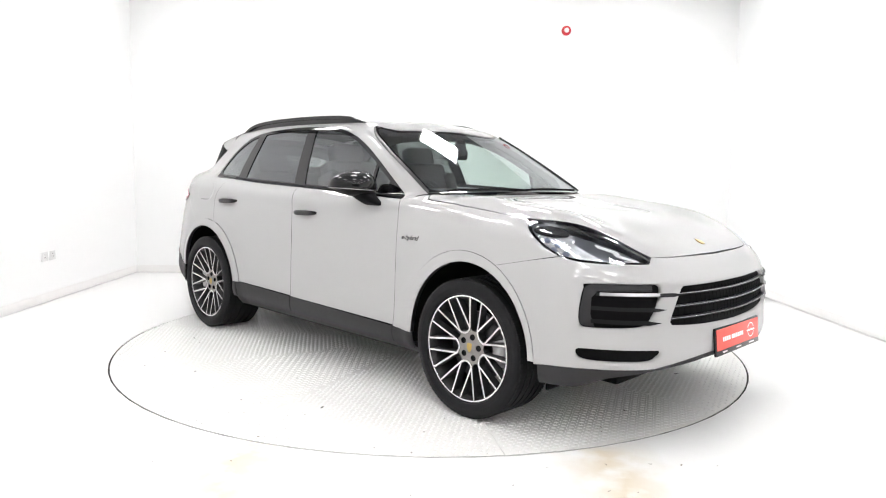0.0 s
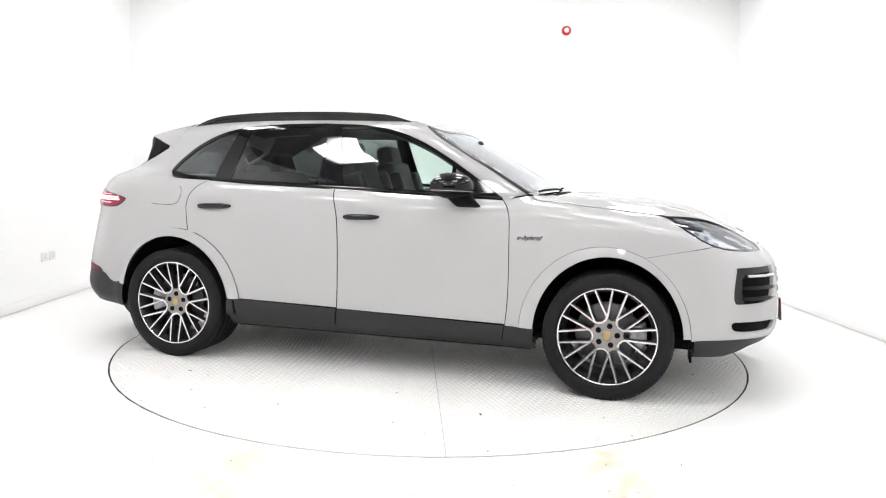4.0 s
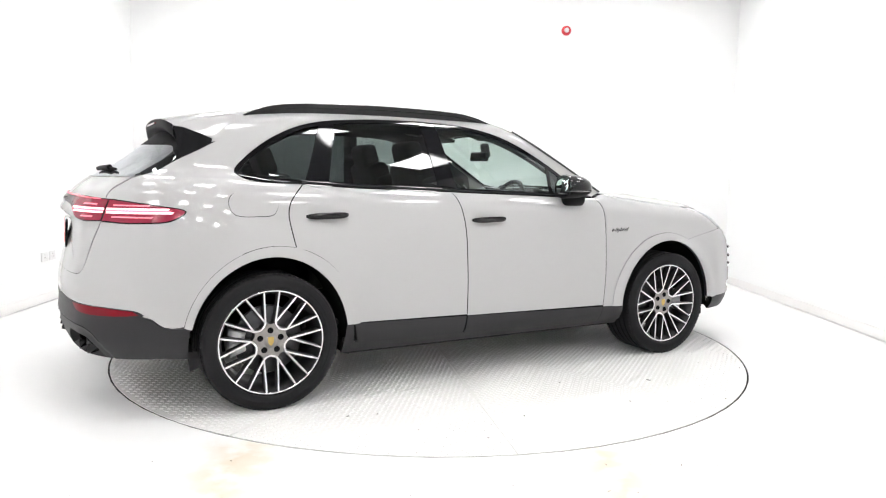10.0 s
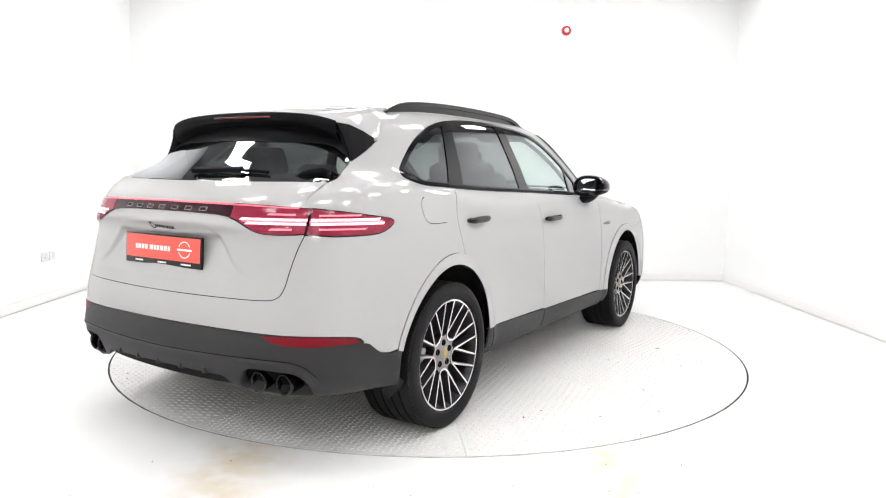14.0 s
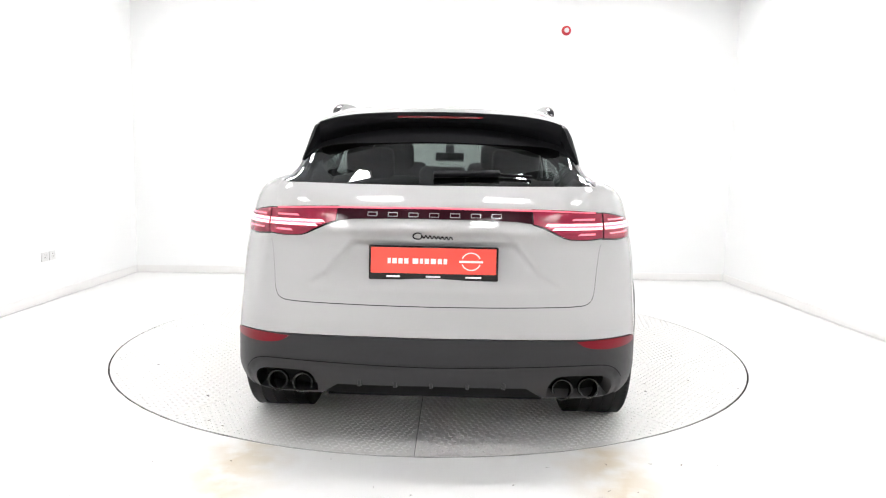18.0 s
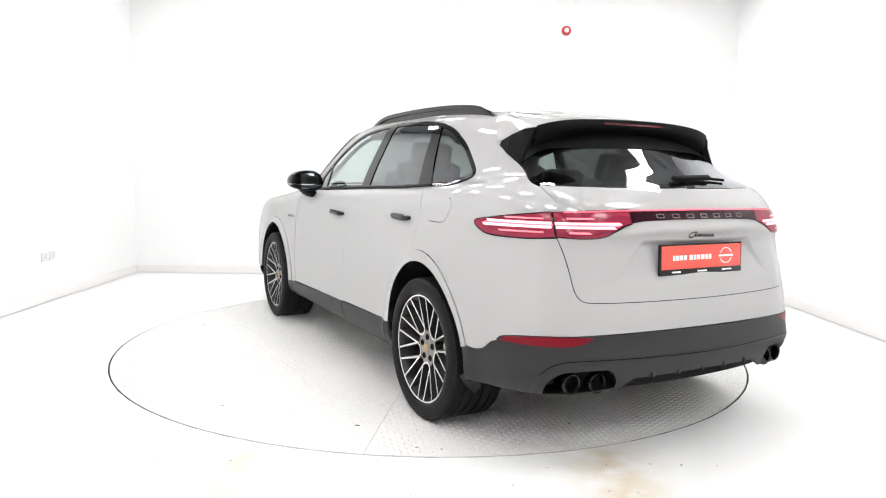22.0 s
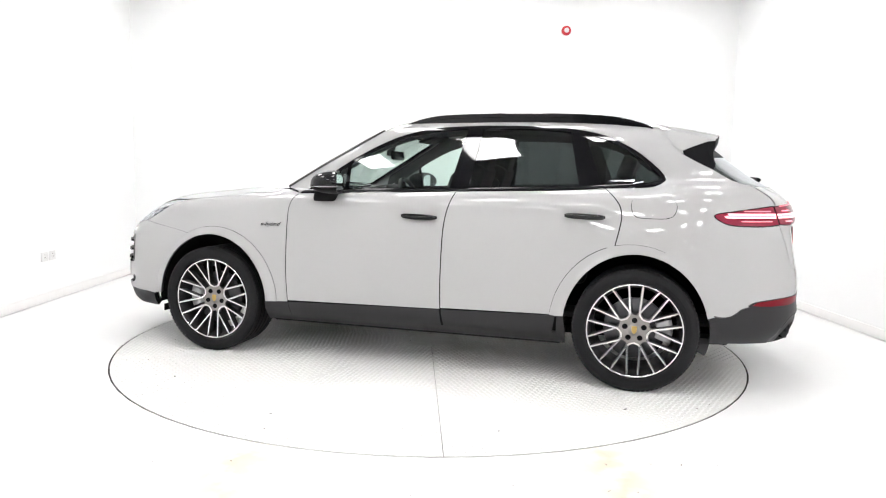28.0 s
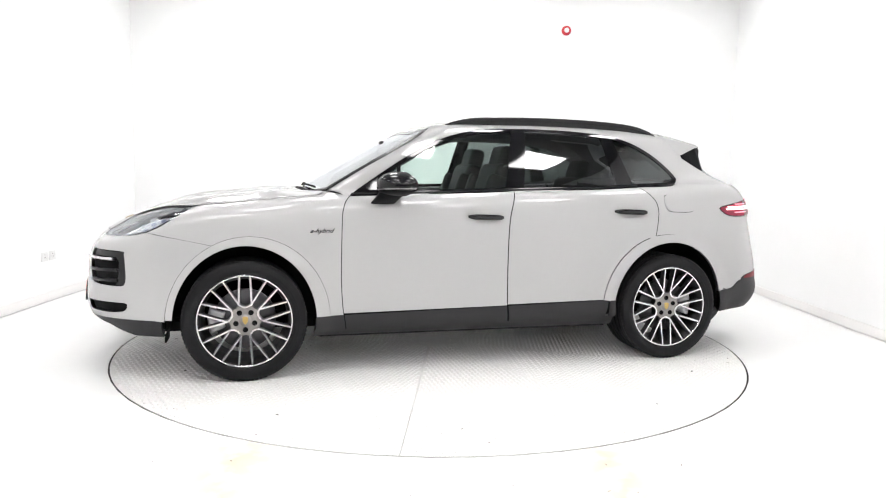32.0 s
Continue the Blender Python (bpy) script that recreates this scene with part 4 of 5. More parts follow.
    for y in (-0.30, -0.15, 0.0, 0.15, 0.30):
        box("diffuser_fin", (0.10, 0.014, 0.026), CLAD, rc, m=pose(-2.392 + 0.10 * y * y, y, 0.401, 0, 12, 0), bevel=0.004)
    # tailgate
    half = [tuple(p) for p in gapl] + [tuple(p) for p in curve(TAIL_UP)] + [(0.43, 1.235), (0.0, 1.233)]

    def recess(p, n, V):
        a, b = np.abs(V[:, 0]), V[:, 1]
        half_w = np.interp(b, [0.82, 0.866, 0.998, 1.045, 1.06], [0.50, 0.436, 0.342, 0.285, 0.25])
        edge = np.clip((half_w - a) / 0.014, 0, 1)
        q = p.copy()
        q[:, 0] += 0.005 * edge * np.clip((1.056 - b) / 0.010, 0, 1) * np.clip((b - 0.80) / 0.18, 0, 1)
        q[:, 0] += 0.017 * edge * np.clip((0.999 - b) / 0.011, 0, 1) * np.clip((b - 0.80) / 0.18, 0, 1)
        return q, None
    tg = skin("tailgate", "rear", both(half), PAINT, car, "light grey tailgate with a plate recess", gap=0.0022, step=0.0115, relief=recess)
    for sg in (1, -1):
        # a black strip laid in the tailgate gap gives its shade
        line = [(sg * p[0], p[1]) for p in list(gapl)[2:]]
        skin("tailgate_seal", "rear", ribbon(line, 0.007), BLACK3, tg, "black strip that puts the shade into the tailgate gap", out=-0.0025, lip=0, gap=0, step=0.03)
        skin("gutter", "rear", ribbon([(sg * a, b) for a, b in curve(TAIL_UP)], 0.022), PAINT, tg, out=-0.004, lip=0, gap=0, step=0.02)
    # rear window under the spoiler
    edge_w = [unwind("rear", p) for p in lift("side", hatch_up[::-1])[0]]
    half = [(0.0, 1.235), (0.43, 1.237), (0.70, 1.240), (0.757, 1.242)] + [p for p in edge_w if p[1] < 1.44] + [(0.60, 1.515), (0.0, 1.53)]
    w = skin("rear_window", "rear", both(half), BACKTINT, tg, "dark tinted rear window", out=-0.004, lip=0, step=0.03)
    w.visible_shadow = False
    # black print round the upper part of the glass
    low_edge = [(0.0, 1.425), (0.113, 1.424), (0.303, 1.419), (0.661, 1.414), (0.80, 1.400), (0.877, 1.365), (0.940, 1.334)]
    up_edge = [p for p in edge_w if 1.345 < p[1] < 1.44]
    skin("window_mask", "rear", both([tuple(p) for p in curve(low_edge)] + up_edge + [(0.60, 1.505), (0.0, 1.52)]), BLACK3, tg, "black printed edge of the rear window", out=-0.001, lip=0, gap=0.002, step=0.03)
    # tail lamps and the light band
    for sg in (1, -1):
        fl = (lambda o: o) if sg > 0 else (lambda o: [(-a, b) for a, b in o])
        o = curve([(0.688, 1.016, 0), (0.80, 1.008), (0.965, 1.013), (1.035, 1.034), (1.072, 1.072), (0.951, 1.094), (0.82, 1.112), (0.708, 1.125, 0)], closed=True)
        tl = skin("tail_lamp", "rear", fl(o), RED, car, "lit red tail lamp", out=0.005, lip=0.02, step=0.02)
        skin("lamp_edge", "rear", fl(o), BLACK, tl, out=0.002, lip=0.01, gap=-0.003, step=0.03)
        for z0, q0, q1, h, mt in ((1.0765, 0.705, 0.99, 0.0052, GLOW), (1.0595, 0.705, 1.01, 0.0052, GLOW), (1.068, 0.70, 1.0, 0.004, GLOWPINK), (1.095, 0.735, 0.90, 0.0035, GLOWPINK), (1.037, 0.735, 0.92, 0.0035, GLOWPINK)):
            skin("light_bar", "rear", fl([(q0, z0 - h), (q1, z0 - h), (q1 + 0.01, z0 + h), (q0, z0 + h)]), mt, tl, out=0.0065, lip=0.002, gap=0, step=0.03)
        o = [(0.684, 1.018), (0.60, 1.015), (0.535, 1.018), (0.505, 1.027), (0.430, 1.068), (0.398, 1.079), (0.398, 1.1385), (0.55, 1.133), (0.702, 1.124)]
        tb = skin("tailgate_lamp", "rear", fl(o), RED, car, "lit red lamp on the tailgate", out=0.005, lip=0.02, step=0.02)
        skin("lamp_edge", "rear", fl(o), BLACK, tb, out=0.002, lip=0.01, gap=-0.003, step=0.03)
        for z0, q0, q1, h, mt in ((1.0765, 0.440, 0.692, 0.0046, GLOW), (1.0595, 0.465, 0.688, 0.0046, GLOW), (1.068, 0.45, 0.69, 0.003, GLOWPINK), (1.098, 0.545, 0.65, 0.0035, GLOWPINK), (1.037, 0.56, 0.64, 0.0035, GLOWPINK)):
            skin("light_bar", "rear", fl([(q0, z0 - h), (q1, z0 - h), (q1, z0 + h), (q0 + 0.01, z0 + h)]), mt, tb, out=0.0065, lip=0.002, gap=0, step=0.03)
    band = skin("light_band", "rear", both([(0.0, 1.094), (0.20, 1.092), (0.34, 1.087), (0.3965, 1.079), (0.3965, 1.1386), (0.0, 1.143)]), SMOKE, car, "dark red band between the tail lamps", out=0.005, lip=0.02, step=0.03)
    skin("light_line", "rear", both([(0.0, 1.1345), (0.45, 1.1300), (0.66, 1.122), (0.66, 1.126), (0.45, 1.1345), (0.0, 1.1395)]), GLOWRED, band, "thin glowing red line", out=0.0075, lip=0.003, gap=0, step=0.03)


rear_end()

# ---- wheels ----
def wheel(m, width, turn=0.0):
    """Axle along y, outer face towards -y."""
    w2 = width / 2
    rim = lathe([(0.262, w2 * 0.9), (0.262, -w2 + 0.045), (0.268, -w2 + 0.030), (0.283, -w2 + 0.022), (0.286, -w2 + 0.016), (0.283, -w2 + 0.012), (0.276, -w2 + 0.012), (0.272, -w2 + 0.018), (0.262, -w2 + 0.040), (0.252, -w2 + 0.075), (0.250, w2 * 0.88), (0.262, w2 * 0.9)], 72)
    wh = part("wheel", *rim, GUN, car, "21-inch twin-spoke alloy wheel with black tyre", m=m)
    part("rim_lip", *lathe([(0.2835, -w2 + 0.0225), (0.2865, -w2 + 0.016), (0.2835, -w2 + 0.0115), (0.276, -w2 + 0.0115), (0.2735, -w2 + 0.0165)], 72), SILVER, wh, "bright machined rim edge")
    prof = [(0.275, w2 * 0.9), (0.30, w2 * 1.0), (0.335, w2 * 1.02), (0.358, w2 * 0.96), (0.3685, w2 * 0.86)]
    groove = []
    for g in (0.52, 0.18, -0.18, -0.52):
        groove += [(0.371, w2 * g + 0.006), (0.363, w2 * g + 0.005), (0.363, w2 * g - 0.005), (0.371, w2 * g - 0.006)]
    prof += groove + [(0.3685, -w2 * 0.86), (0.366, -w2 * 0.90), (0.358, -w2 * 0.965), (0.345, -w2 * 1.005), (0.335, -w2 * 1.02), (0.322, -w2 * 1.03), (0.318, -w2 * 1.024), (0.305, -w2 * 1.015), (0.292, -w2 * 0.985), (0.2875, -w2 * 0.93), (0.282, -w2 * 0.88)]
    tv, tf = lathe(prof, 96)
    bv, bf = [], []
    for i in range(84):
        for s in (1, -1):
            mm = Matrix.Rotation(2 * math.pi * (i + 0.25 * s) / 84, 4, "Y") @ pose(0, s * w2 * 0.75, 0.3664, s * 6, 0, 14 * s)
            b = len(bv)
            for q in range(8):
                bv.append(tuple(mm @ Vector(((q & 1) * 0.019 - 0.0095, (q >> 1 & 1) * 0.046 - 0.023, (q >> 2) * 0.005 - 0.0025))))
            bf += [(b + 4, b + 5, b + 7, b + 6), (b, b + 1, b + 5, b + 4), (b + 2, b + 6, b + 7, b + 3), (b, b + 4, b + 6, b + 2), (b + 1, b + 3, b + 7, b + 5)]
    part("tyre", tv, tf, RUBBER, wh, "black low-profile tyre", smooth=False)
    tagged(part("tyre_tread", bv, bf, RUBBER, wh, "shoulder blocks of the tyre tread", smooth=False), kind="stuff")
    # spokes: five forks, each of four arms that part towards the rim
    yo = -w2 + 0.028

    def arm(bm, r0, a0, r1, a1, w0, w1, d0, d1):
        p0 = Vector((r0 * math.cos(a0), 0, r0 * math.sin(a0)))
        p1 = Vector((r1 * math.cos(a1), 0, r1 * math.sin(a1)))
        t = (p1 - p0).normalized()
        s = Vector((-t.z, 0, t.x))
        vs = []
        for p, w, d in ((p0, w0, d0), (p1, w1, d1)):
            for q in (1, -1):
                vs.append(bm.verts.new(p + s * q * w + Vector((0, yo + d, 0))))
            for q in (1, -1):
                vs.append(bm.verts.new(p + s * q * (w + 0.0005) + Vector((0, yo + d + 0.0015, 0))))
            for q in (1, -1):
                vs.append(bm.verts.new(p + s * q * (w + 0.0035) + Vector((0, yo + d + 0.045, 0))))
        bm.faces.new((vs[0], vs[1], vs[7], vs[6])).material_index = 1
        for a, b, c, d in ((0, 6, 8, 2), (1, 3, 9, 7), (2, 8, 10, 4), (5, 11, 9, 3), (4, 10, 11, 5)):
            bm.faces.new((vs[a], vs[b], vs[c], vs[d]))
    for k in range(5):
        bm = bmesh.new()
        c = 2 * math.pi * k / 5 + math.pi / 2 + turn
        for s in (-1, 1):
            root = c + s * 0.262
            arm(bm, 0.106, root, 0.2800, c + s * 0.148, 0.0050, 0.0044, 0.018, -0.0145)
            arm(bm, 0.106, root, 0.2800, c + s * 0.515, 0.0050, 0.0044, 0.018, -0.0145)
            mid = c + s * (math.pi / 5)
            arm(bm, 0.106, root, 0.090, c + s * 0.37, 0.0056, 0.0052, 0.018, 0.021)
            arm(bm, 0.090, c + s * 0.37, 0.080, mid, 0.0052, 0.0052, 0.021, 0.022)
        # broad foot of the fork round its bolt
        foot = [(0.030, c - 0.62), (0.076, c - 0.60), (0.103, c - 0.262), (0.092, c - 0.10), (0.090, c), (0.092, c + 0.10), (0.103, c + 0.262), (0.076, c + 0.60), (0.030, c + 0.62)]
        fv = [bm.verts.new((r * math.cos(a), yo + 0.0235, r * math.sin(a))) for r, a in foot]
        bv = [bm.verts.new((r * 1.04 * math.cos(a), yo + 0.07, r * 1.04 * math.sin(a))) for r, a in foot]
        bm.faces.new(fv).material_index = 2
        for q in range(len(foot) - 1):
            bm.faces.new((fv[q], bv[q], bv[q + 1], fv[q + 1]))
        from_bm("spoke", bm, [GUN, SILVER, HUBGREY], wh, "forked spoke with bright machined faces", smooth=False)
    hub = lathe([(0.0, yo + 0.020), (0.034, yo + 0.020), (0.036, yo + 0.022), (0.040, yo + 0.022), (0.075, yo + 0.024), (0.083, yo + 0.030), (0.085, yo + 0.07), (0.0, yo + 0.07)], 40)
    part("hub", *hub, HUBGREY, wh)
    part("centre_cap", *lathe([(0.0, yo + 0.015), (0.029, yo + 0.016), (0.033, yo + 0.021)], 32), HUBGREY, wh)
    bm = bmesh.new()
    pts = [(-0.013, 0.017), (-0.006, 0.0195), (0.006, 0.0195), (0.013, 0.017), (0.012, -0.004), (0.007, -0.014), (0, -0.020), (-0.007, -0.014), (-0.012, -0.004)]
    fv = [bm.verts.new((a * 1.2, yo + 0.012, b * 1.2)) for a, b in pts]
    bv = [bm.verts.new((a * 1.3, yo + 0.017, b * 1.3)) for a, b in pts]
    bm.faces.new(fv)
    for i in range(len(pts)):
        j = (i + 1) % len(pts)
        bm.faces.new((fv[i], bv[i], bv[j], fv[j]))
    from_bm("cap_crest", bm, GOLD, wh, "gold shield on the hub cap", smooth=False)
    for k in range(5):
        a = 2 * math.pi * k / 5 + math.pi / 2 + turn
        v, f = lathe([(0.0, 0.003), (0.009, 0.003), (0.010, 0.0), (0.0155, -0.001), (0.0165, 0.002), (0.0165, 0.02)], 18)
        part("wheel_bolt", v, f, BLACK3, wh, m=pose(0.058 * math.cos(a), yo + 0.0195, 0.058 * math.sin(a)))
    part("brake_disc", *lathe([(0.06, 0.0), (0.183, 0.0), (0.185, 0.002), (0.185, 0.030), (0.183, 0.032), (0.10, 0.032), (0.09, 0.01), (0.06, 0.01)], 48), BRAKE, wh, "dark steel brake disc", m=pose(0, -w2 + 0.105, 0))
    return wh


def caliper(wh, a, w2):
    v, f = [], []
    n = 14
    for i in range(n + 1):
        t = a + (i / n - 0.5) * 0.72
        c, s = math.cos(t), math.sin(t)
        e = 0.85 if i in (0, n) else 1.0
        for r, y in ((0.125, 0.012), (0.135, -0.02 * e), (0.205, -0.024 * e), (0.222, 0.0), (0.222, 0.07), (0.125, 0.07)):
            v.append((r * c, y - w2 + 0.095, r * s))
    for i in range(n):
        for q in range(6):
            f.append((i * 6 + q, i * 6 + (q + 1) % 6, i * 6 + 6 + (q + 1) % 6, i * 6 + 6 + q))
    f += [tuple(range(6))[::-1], tuple(n * 6 + q for q in range(6))]
    part("brake_caliper", v, f, CALIPER, wh, "grey brake caliper")


for sx, wd in ((1, 0.285), (-1, 0.315)):
    for sy in (-1, 1):
        yc = 0.838 if sx > 0 else 0.822
        m = pose(sx * WB, sy * yc, 0.370, 0, 0, 0 if sy < 0 else 180)
        w = wheel(m, wd, {(1, 1): math.pi, (1, -1): -0.235}.get((sx, sy), 0.0))
        fwd = 0.0 if (sx > 0) == (sy < 0) else math.pi
        caliper(w, fwd, wd / 2)

# ---- hidden shell, wheel housings, underbody ----
def shell():
    for mir in (False, True):
        S = dict(mirror=mir, lip=0, gap=0, step=0.06)
        o = [(-1.0, 0.26), (0.98, 0.26)] + arch(WB, 0.46, 0.485, 190, -5, 24) + [(2.05, 0.40), (2.0, 0.88), (1.7, 1.0), (0.9, 1.09), (0.8, 1.10), (-1.2, 1.17), (-1.9, 1.14), (-2.15, 1.0), (-2.15, 0.42), (-1.9, 0.34)] + arch(-WB, 0.46, 0.485, 185, -10, 24)
        skin("inner_skin", "side", o, DARK, car, "dark inner body shell", out=-0.028, **S)
        up = [tuple(p) for p in dlo_top[::-1]] + [(-1.5, 1.20), (-1.9, 1.20), (-1.93, 1.28), (-1.64, 1.44)] + z_of("top", roof_side)[::-1][1:] + z_of("top", screen_side)[1:-6]
        skin("pillar_lining", "side", inset(np.array(up), 0.006), LINER, car, "dark pillar lining", out=-0.026, **S)
        # housings round the wheels
        for cx in (WB, -WB):
            v, f = [], []
            n = 30
            ys = (-0.50, -0.935)
            for i in range(n + 1):
                a = radians(-6 + 192 * i / n)
                for y in ys:
                    v.append((cx + 0.452 * math.cos(a), y * (-1 if mir else 1), 0.366 + 0.474 * math.sin(a)))
            f = [(2 * i, 2 * i + 1, 2 * i + 3, 2 * i + 2) for i in range(n)]
            b = len(v)
            v.append((cx, ys[0] * (-1 if mir else 1), 0.366))
            f += [(2 * i, 2 * i + 2, b) for i in range(n)]
            part("wheel_housing", v, f, DARK, car, "black wheel housing liner")
            for sg in ((1, -1) if cx > 0 else (1,)):
                x = cx + sg * 0.452
                box("mud_flap", (0.012, 0.16, 0.05), DARK, car, m=pose(x + sg * 0.012, (-0.80 if not mir else 0.80), 0.262), bevel=0.004)
    for k, q in (("front", 0.92), ("rear", 0.88)):
        z1 = 0.87 if k == "front" else 1.20
        skin("bumper_core", k, [(-q, 0.30), (q, 0.30), (q, z1 - 0.06), (0.6, z1), (-0.6, z1), (-q, z1 - 0.06)], DARK, car, "dark core behind the bumper", out=-0.115 if k == "front" else -0.06, lip=0, gap=0, step=0.06)
    hood = [(1.02, -0.74), (1.4, -0.77), (1.7, -0.76), (2.05, -0.62), (2.26, -0.50), (2.29, 0.0)]
    o = hood + [(a, -b) for a, b in hood[::-1] if b]
    skin("engine_bay_cover", "top", o, DARK, car, out=-0.03, lip=0, gap=0, step=0.08)
    skin("roof_lining", "top", [(0.30, -0.55), (0.30, 0.55), (-1.62, 0.54), (-1.62, -0.54)], LINER, car, "dark roof lining", out=-0.035, lip=0, gap=0, step=0.08)
    bm = bmesh.new()
    bm_box(bm, (2.0, 1.70, 0.05), pose(0, 0, 0.255), 0.01)
    bm_box(bm, (4.1, 1.02, 0.07), pose(0.03, 0, 0.26), 0.01)
    from_bm("underbody", bm, DARK, car, "black underbody tray")
    for x in (WB, -WB):
        box("axle", (0.09, 1.5, 0.07), DARK, car, m=pose(x, 0, 0.36), bevel=0.02)
        for s in (1, -1):
            box("suspension_arm", (0.30, 0.10, 0.05), DARK, car, m=pose(x - 0.1, s * 0.66, 0.30, 0, 0, s * 14), bevel=0.015)


shell()


def soft_box(name, size, material, parent, m, r=0.05, label=""):
    bm = bmesh.new()
    bm_box(bm, size, None, min(r, min(size) * 0.45), 4)
    return from_bm(name, bm, material, parent, label, m=m, angle=70)


def seat(x, y, label):
    s = soft_box("front_seat", (0.52, 0.50, 0.16), LEATHER, car, pose(x, y, 0.68, 0, -6, 0), 0.06, label)
    soft_box("backrest", (0.15, 0.46, 0.70), LEATHER, s, pose(-0.27, 0, 0.37, 0, -13, 0), 0.06)
    soft_box("headrest", (0.12, 0.28, 0.25), LEATHER, s, pose(-0.355, 0, 0.725, 0, -8, 0), 0.055)
    soft_box("neck_pad", (0.12, 0.36, 0.16), LEATHER, s, pose(-0.335, 0, 0.62, 0, -12, 0), 0.05)
    for q in (1, -1):
        soft_box("side_bolster", (0.19, 0.09, 0.58), LEATHER, s, pose(-0.23, q * 0.225, 0.34, 0, -13, 0), 0.04)
        soft_box("seat_bolster", (0.46, 0.08, 0.15), LEATHER, s, pose(0.0, q * 0.23, 0.04), 0.035)


def cabin():
    seat(0.06, -0.37, "black leather front seat with integral headrest")
    seat(0.06, 0.37, "black leather front seat with integral headrest")
    b = soft_box("rear_bench", (0.50, 1.26, 0.17), LEATHER, car, pose(-0.88, 0, 0.68, 0, -6, 0), 0.06, "black leather rear bench")
    soft_box("bench_back", (0.15, 1.26, 0.60), LEATHER, b, pose(-0.28, 0, 0.33, 0, -18, 0), 0.06)
    for y in (-0.40, 0.0, 0.40):
        soft_box("headrest", (0.10, 0.26, 0.17), LEATHER, b, pose(-0.40, y, 0.70 if y else 0.60, 0, -14, 0), 0.045)
    box("cabin_floor", (3.0, 1.5, 0.03), TRIM, car, m=pose(-0.55, 0, 0.40), bevel=0.005)
    # dashboard with binnacle, screen and console
    prof = [(1.02, 1.05), (0.86, 1.10), (0.72, 1.115), (0.62, 1.095), (0.58, 1.02), (0.62, 0.88), (0.74, 0.62), (1.02, 0.60)]
    v, f, n = [], [], 12
    for i in range(n + 1):
        y = -0.78 + 1.56 * i / n
        k = 0.05 * (abs(y) / 0.78) ** 2
        for x, z in prof:
            v.append((x - k, y, z - 0.01 * (abs(y) / 0.78) ** 2))
    m = len(prof)
    for i in range(n):
        for q in range(m):
            f.append((i * m + q, i * m + (q + 1) % m, (i + 1) * m + (q + 1) % m, (i + 1) * m + q))
    f += [tuple(range(m))[::-1], tuple(n * m + q for q in range(m))]
    d = part("dashboard", v, f, TRIM, car, "black leather-grained dashboard", smooth=False)
    soft_box("binnacle", (0.20, 0.36, 0.09), LEATHER, d, pose(0.66, -0.37, 1.125, 0, 12, 0), 0.04)
    soft_box("centre_screen", (0.02, 0.31, 0.13), BLACK, d, pose(0.585, 0.0, 1.05, 0, -12, 0), 0.008)
    soft_box("dash_clock", (0.07, 0.10, 0.06), BLACK, d, pose(0.74, 0.0, 1.135), 0.03)
    soft_box("centre_console", (0.95, 0.24, 0.28), TRIM, car, pose(0.16, 0, 0.66, 0, -8, 0), 0.04, "black centre console")
    # steering wheel on the right
    st = Matrix.Translation((0.42, -0.37, 1.065)) @ Matrix.Rotation(radians(-66), 4, "Y")
    bm = bmesh.new()
    R, r = 0.182, 0.0165
    ring = []
    for i in range(40):
        a = 2 * math.pi * i / 40
        ring.append([bm.verts.new(((R + r * math.cos(b)) * math.cos(a), (R + r * math.cos(b)) * math.sin(a), r * math.sin(b))) for b in [2 * math.pi * j / 8 for j in range(8)]])
    for i in range(40):
        for j in range(8):
            bm.faces.new((ring[i][j], ring[(i + 1) % 40][j], ring[(i + 1) % 40][(j + 1) % 8], ring[i][(j + 1) % 8]))
    sw = from_bm("steering_wheel", bm, LEATHER, car, "black leather multifunction steering wheel", m=st)
    soft_box("airbag_boss", (0.13, 0.13, 0.05), LEATHER, sw, pose(0, 0, -0.01), 0.024)
    for a in (90, -90, 180):
        soft_box("wheel_spoke", (0.13, 0.035, 0.015), STEEL, sw, pose(0.115 * math.cos(radians(a)), 0.115 * math.sin(radians(a)), -0.006, 0, 0, a), 0.006)
    # mirror at the windscreen and sun visors
    mr = soft_box("interior_mirror", (0.035, 0.23, 0.07), BLACK, car, pose(0.41, 0.0, 1.415, 0, 8, 0), 0.016, "black interior mirror")
    soft_box("mirror_foot", (0.05, 0.07, 0.11), TRIM, mr, pose(0.045, 0, 0.055, 0, -20, 0), 0.02)
    # lining that turns down from the roof to the tops of the windows and along the front pillars
    for s in (-1, 1):
        line = [tuple(p) for p in dlo_top if -1.50 < p[0] < 0.70]
        p, _ = lift("side", [(x, z - 0.022) for x, z in line])
        v = []
        for (x, y, z), (lx, lz) in zip(p, line):
            w = float(np.interp(lx, [-1.5, 0.0, 0.25, 0.70], [0.16, 0.16, 0.10, 0.07]))
            up = float(np.interp(lx, [-1.5, 0.0, 0.30, 0.70], [0.050, 0.050, 0.040, 0.030]))
            v += [(x, -s * (abs(y) - 0.030), z - 0.012), (x, -s * (abs(y) - 0.055), z - 0.026), (x, -s * (abs(y) - 0.030 - w), z + up)]
        k = len(line)
        part("cant_rail_lining", v, [(3 * i + q, 3 * i + q + 1, 3 * i + q + 4, 3 * i + q + 3) for i in range(k - 1) for q in (0, 1)], LINER, car, "dark roof edge lining")
    for y in (-0.36, 0.36):
        soft_box("sun_visor", (0.16, 0.36, 0.02), LINER, car, pose(0.22, y, 1.555, 0, 18, 0), 0.008)
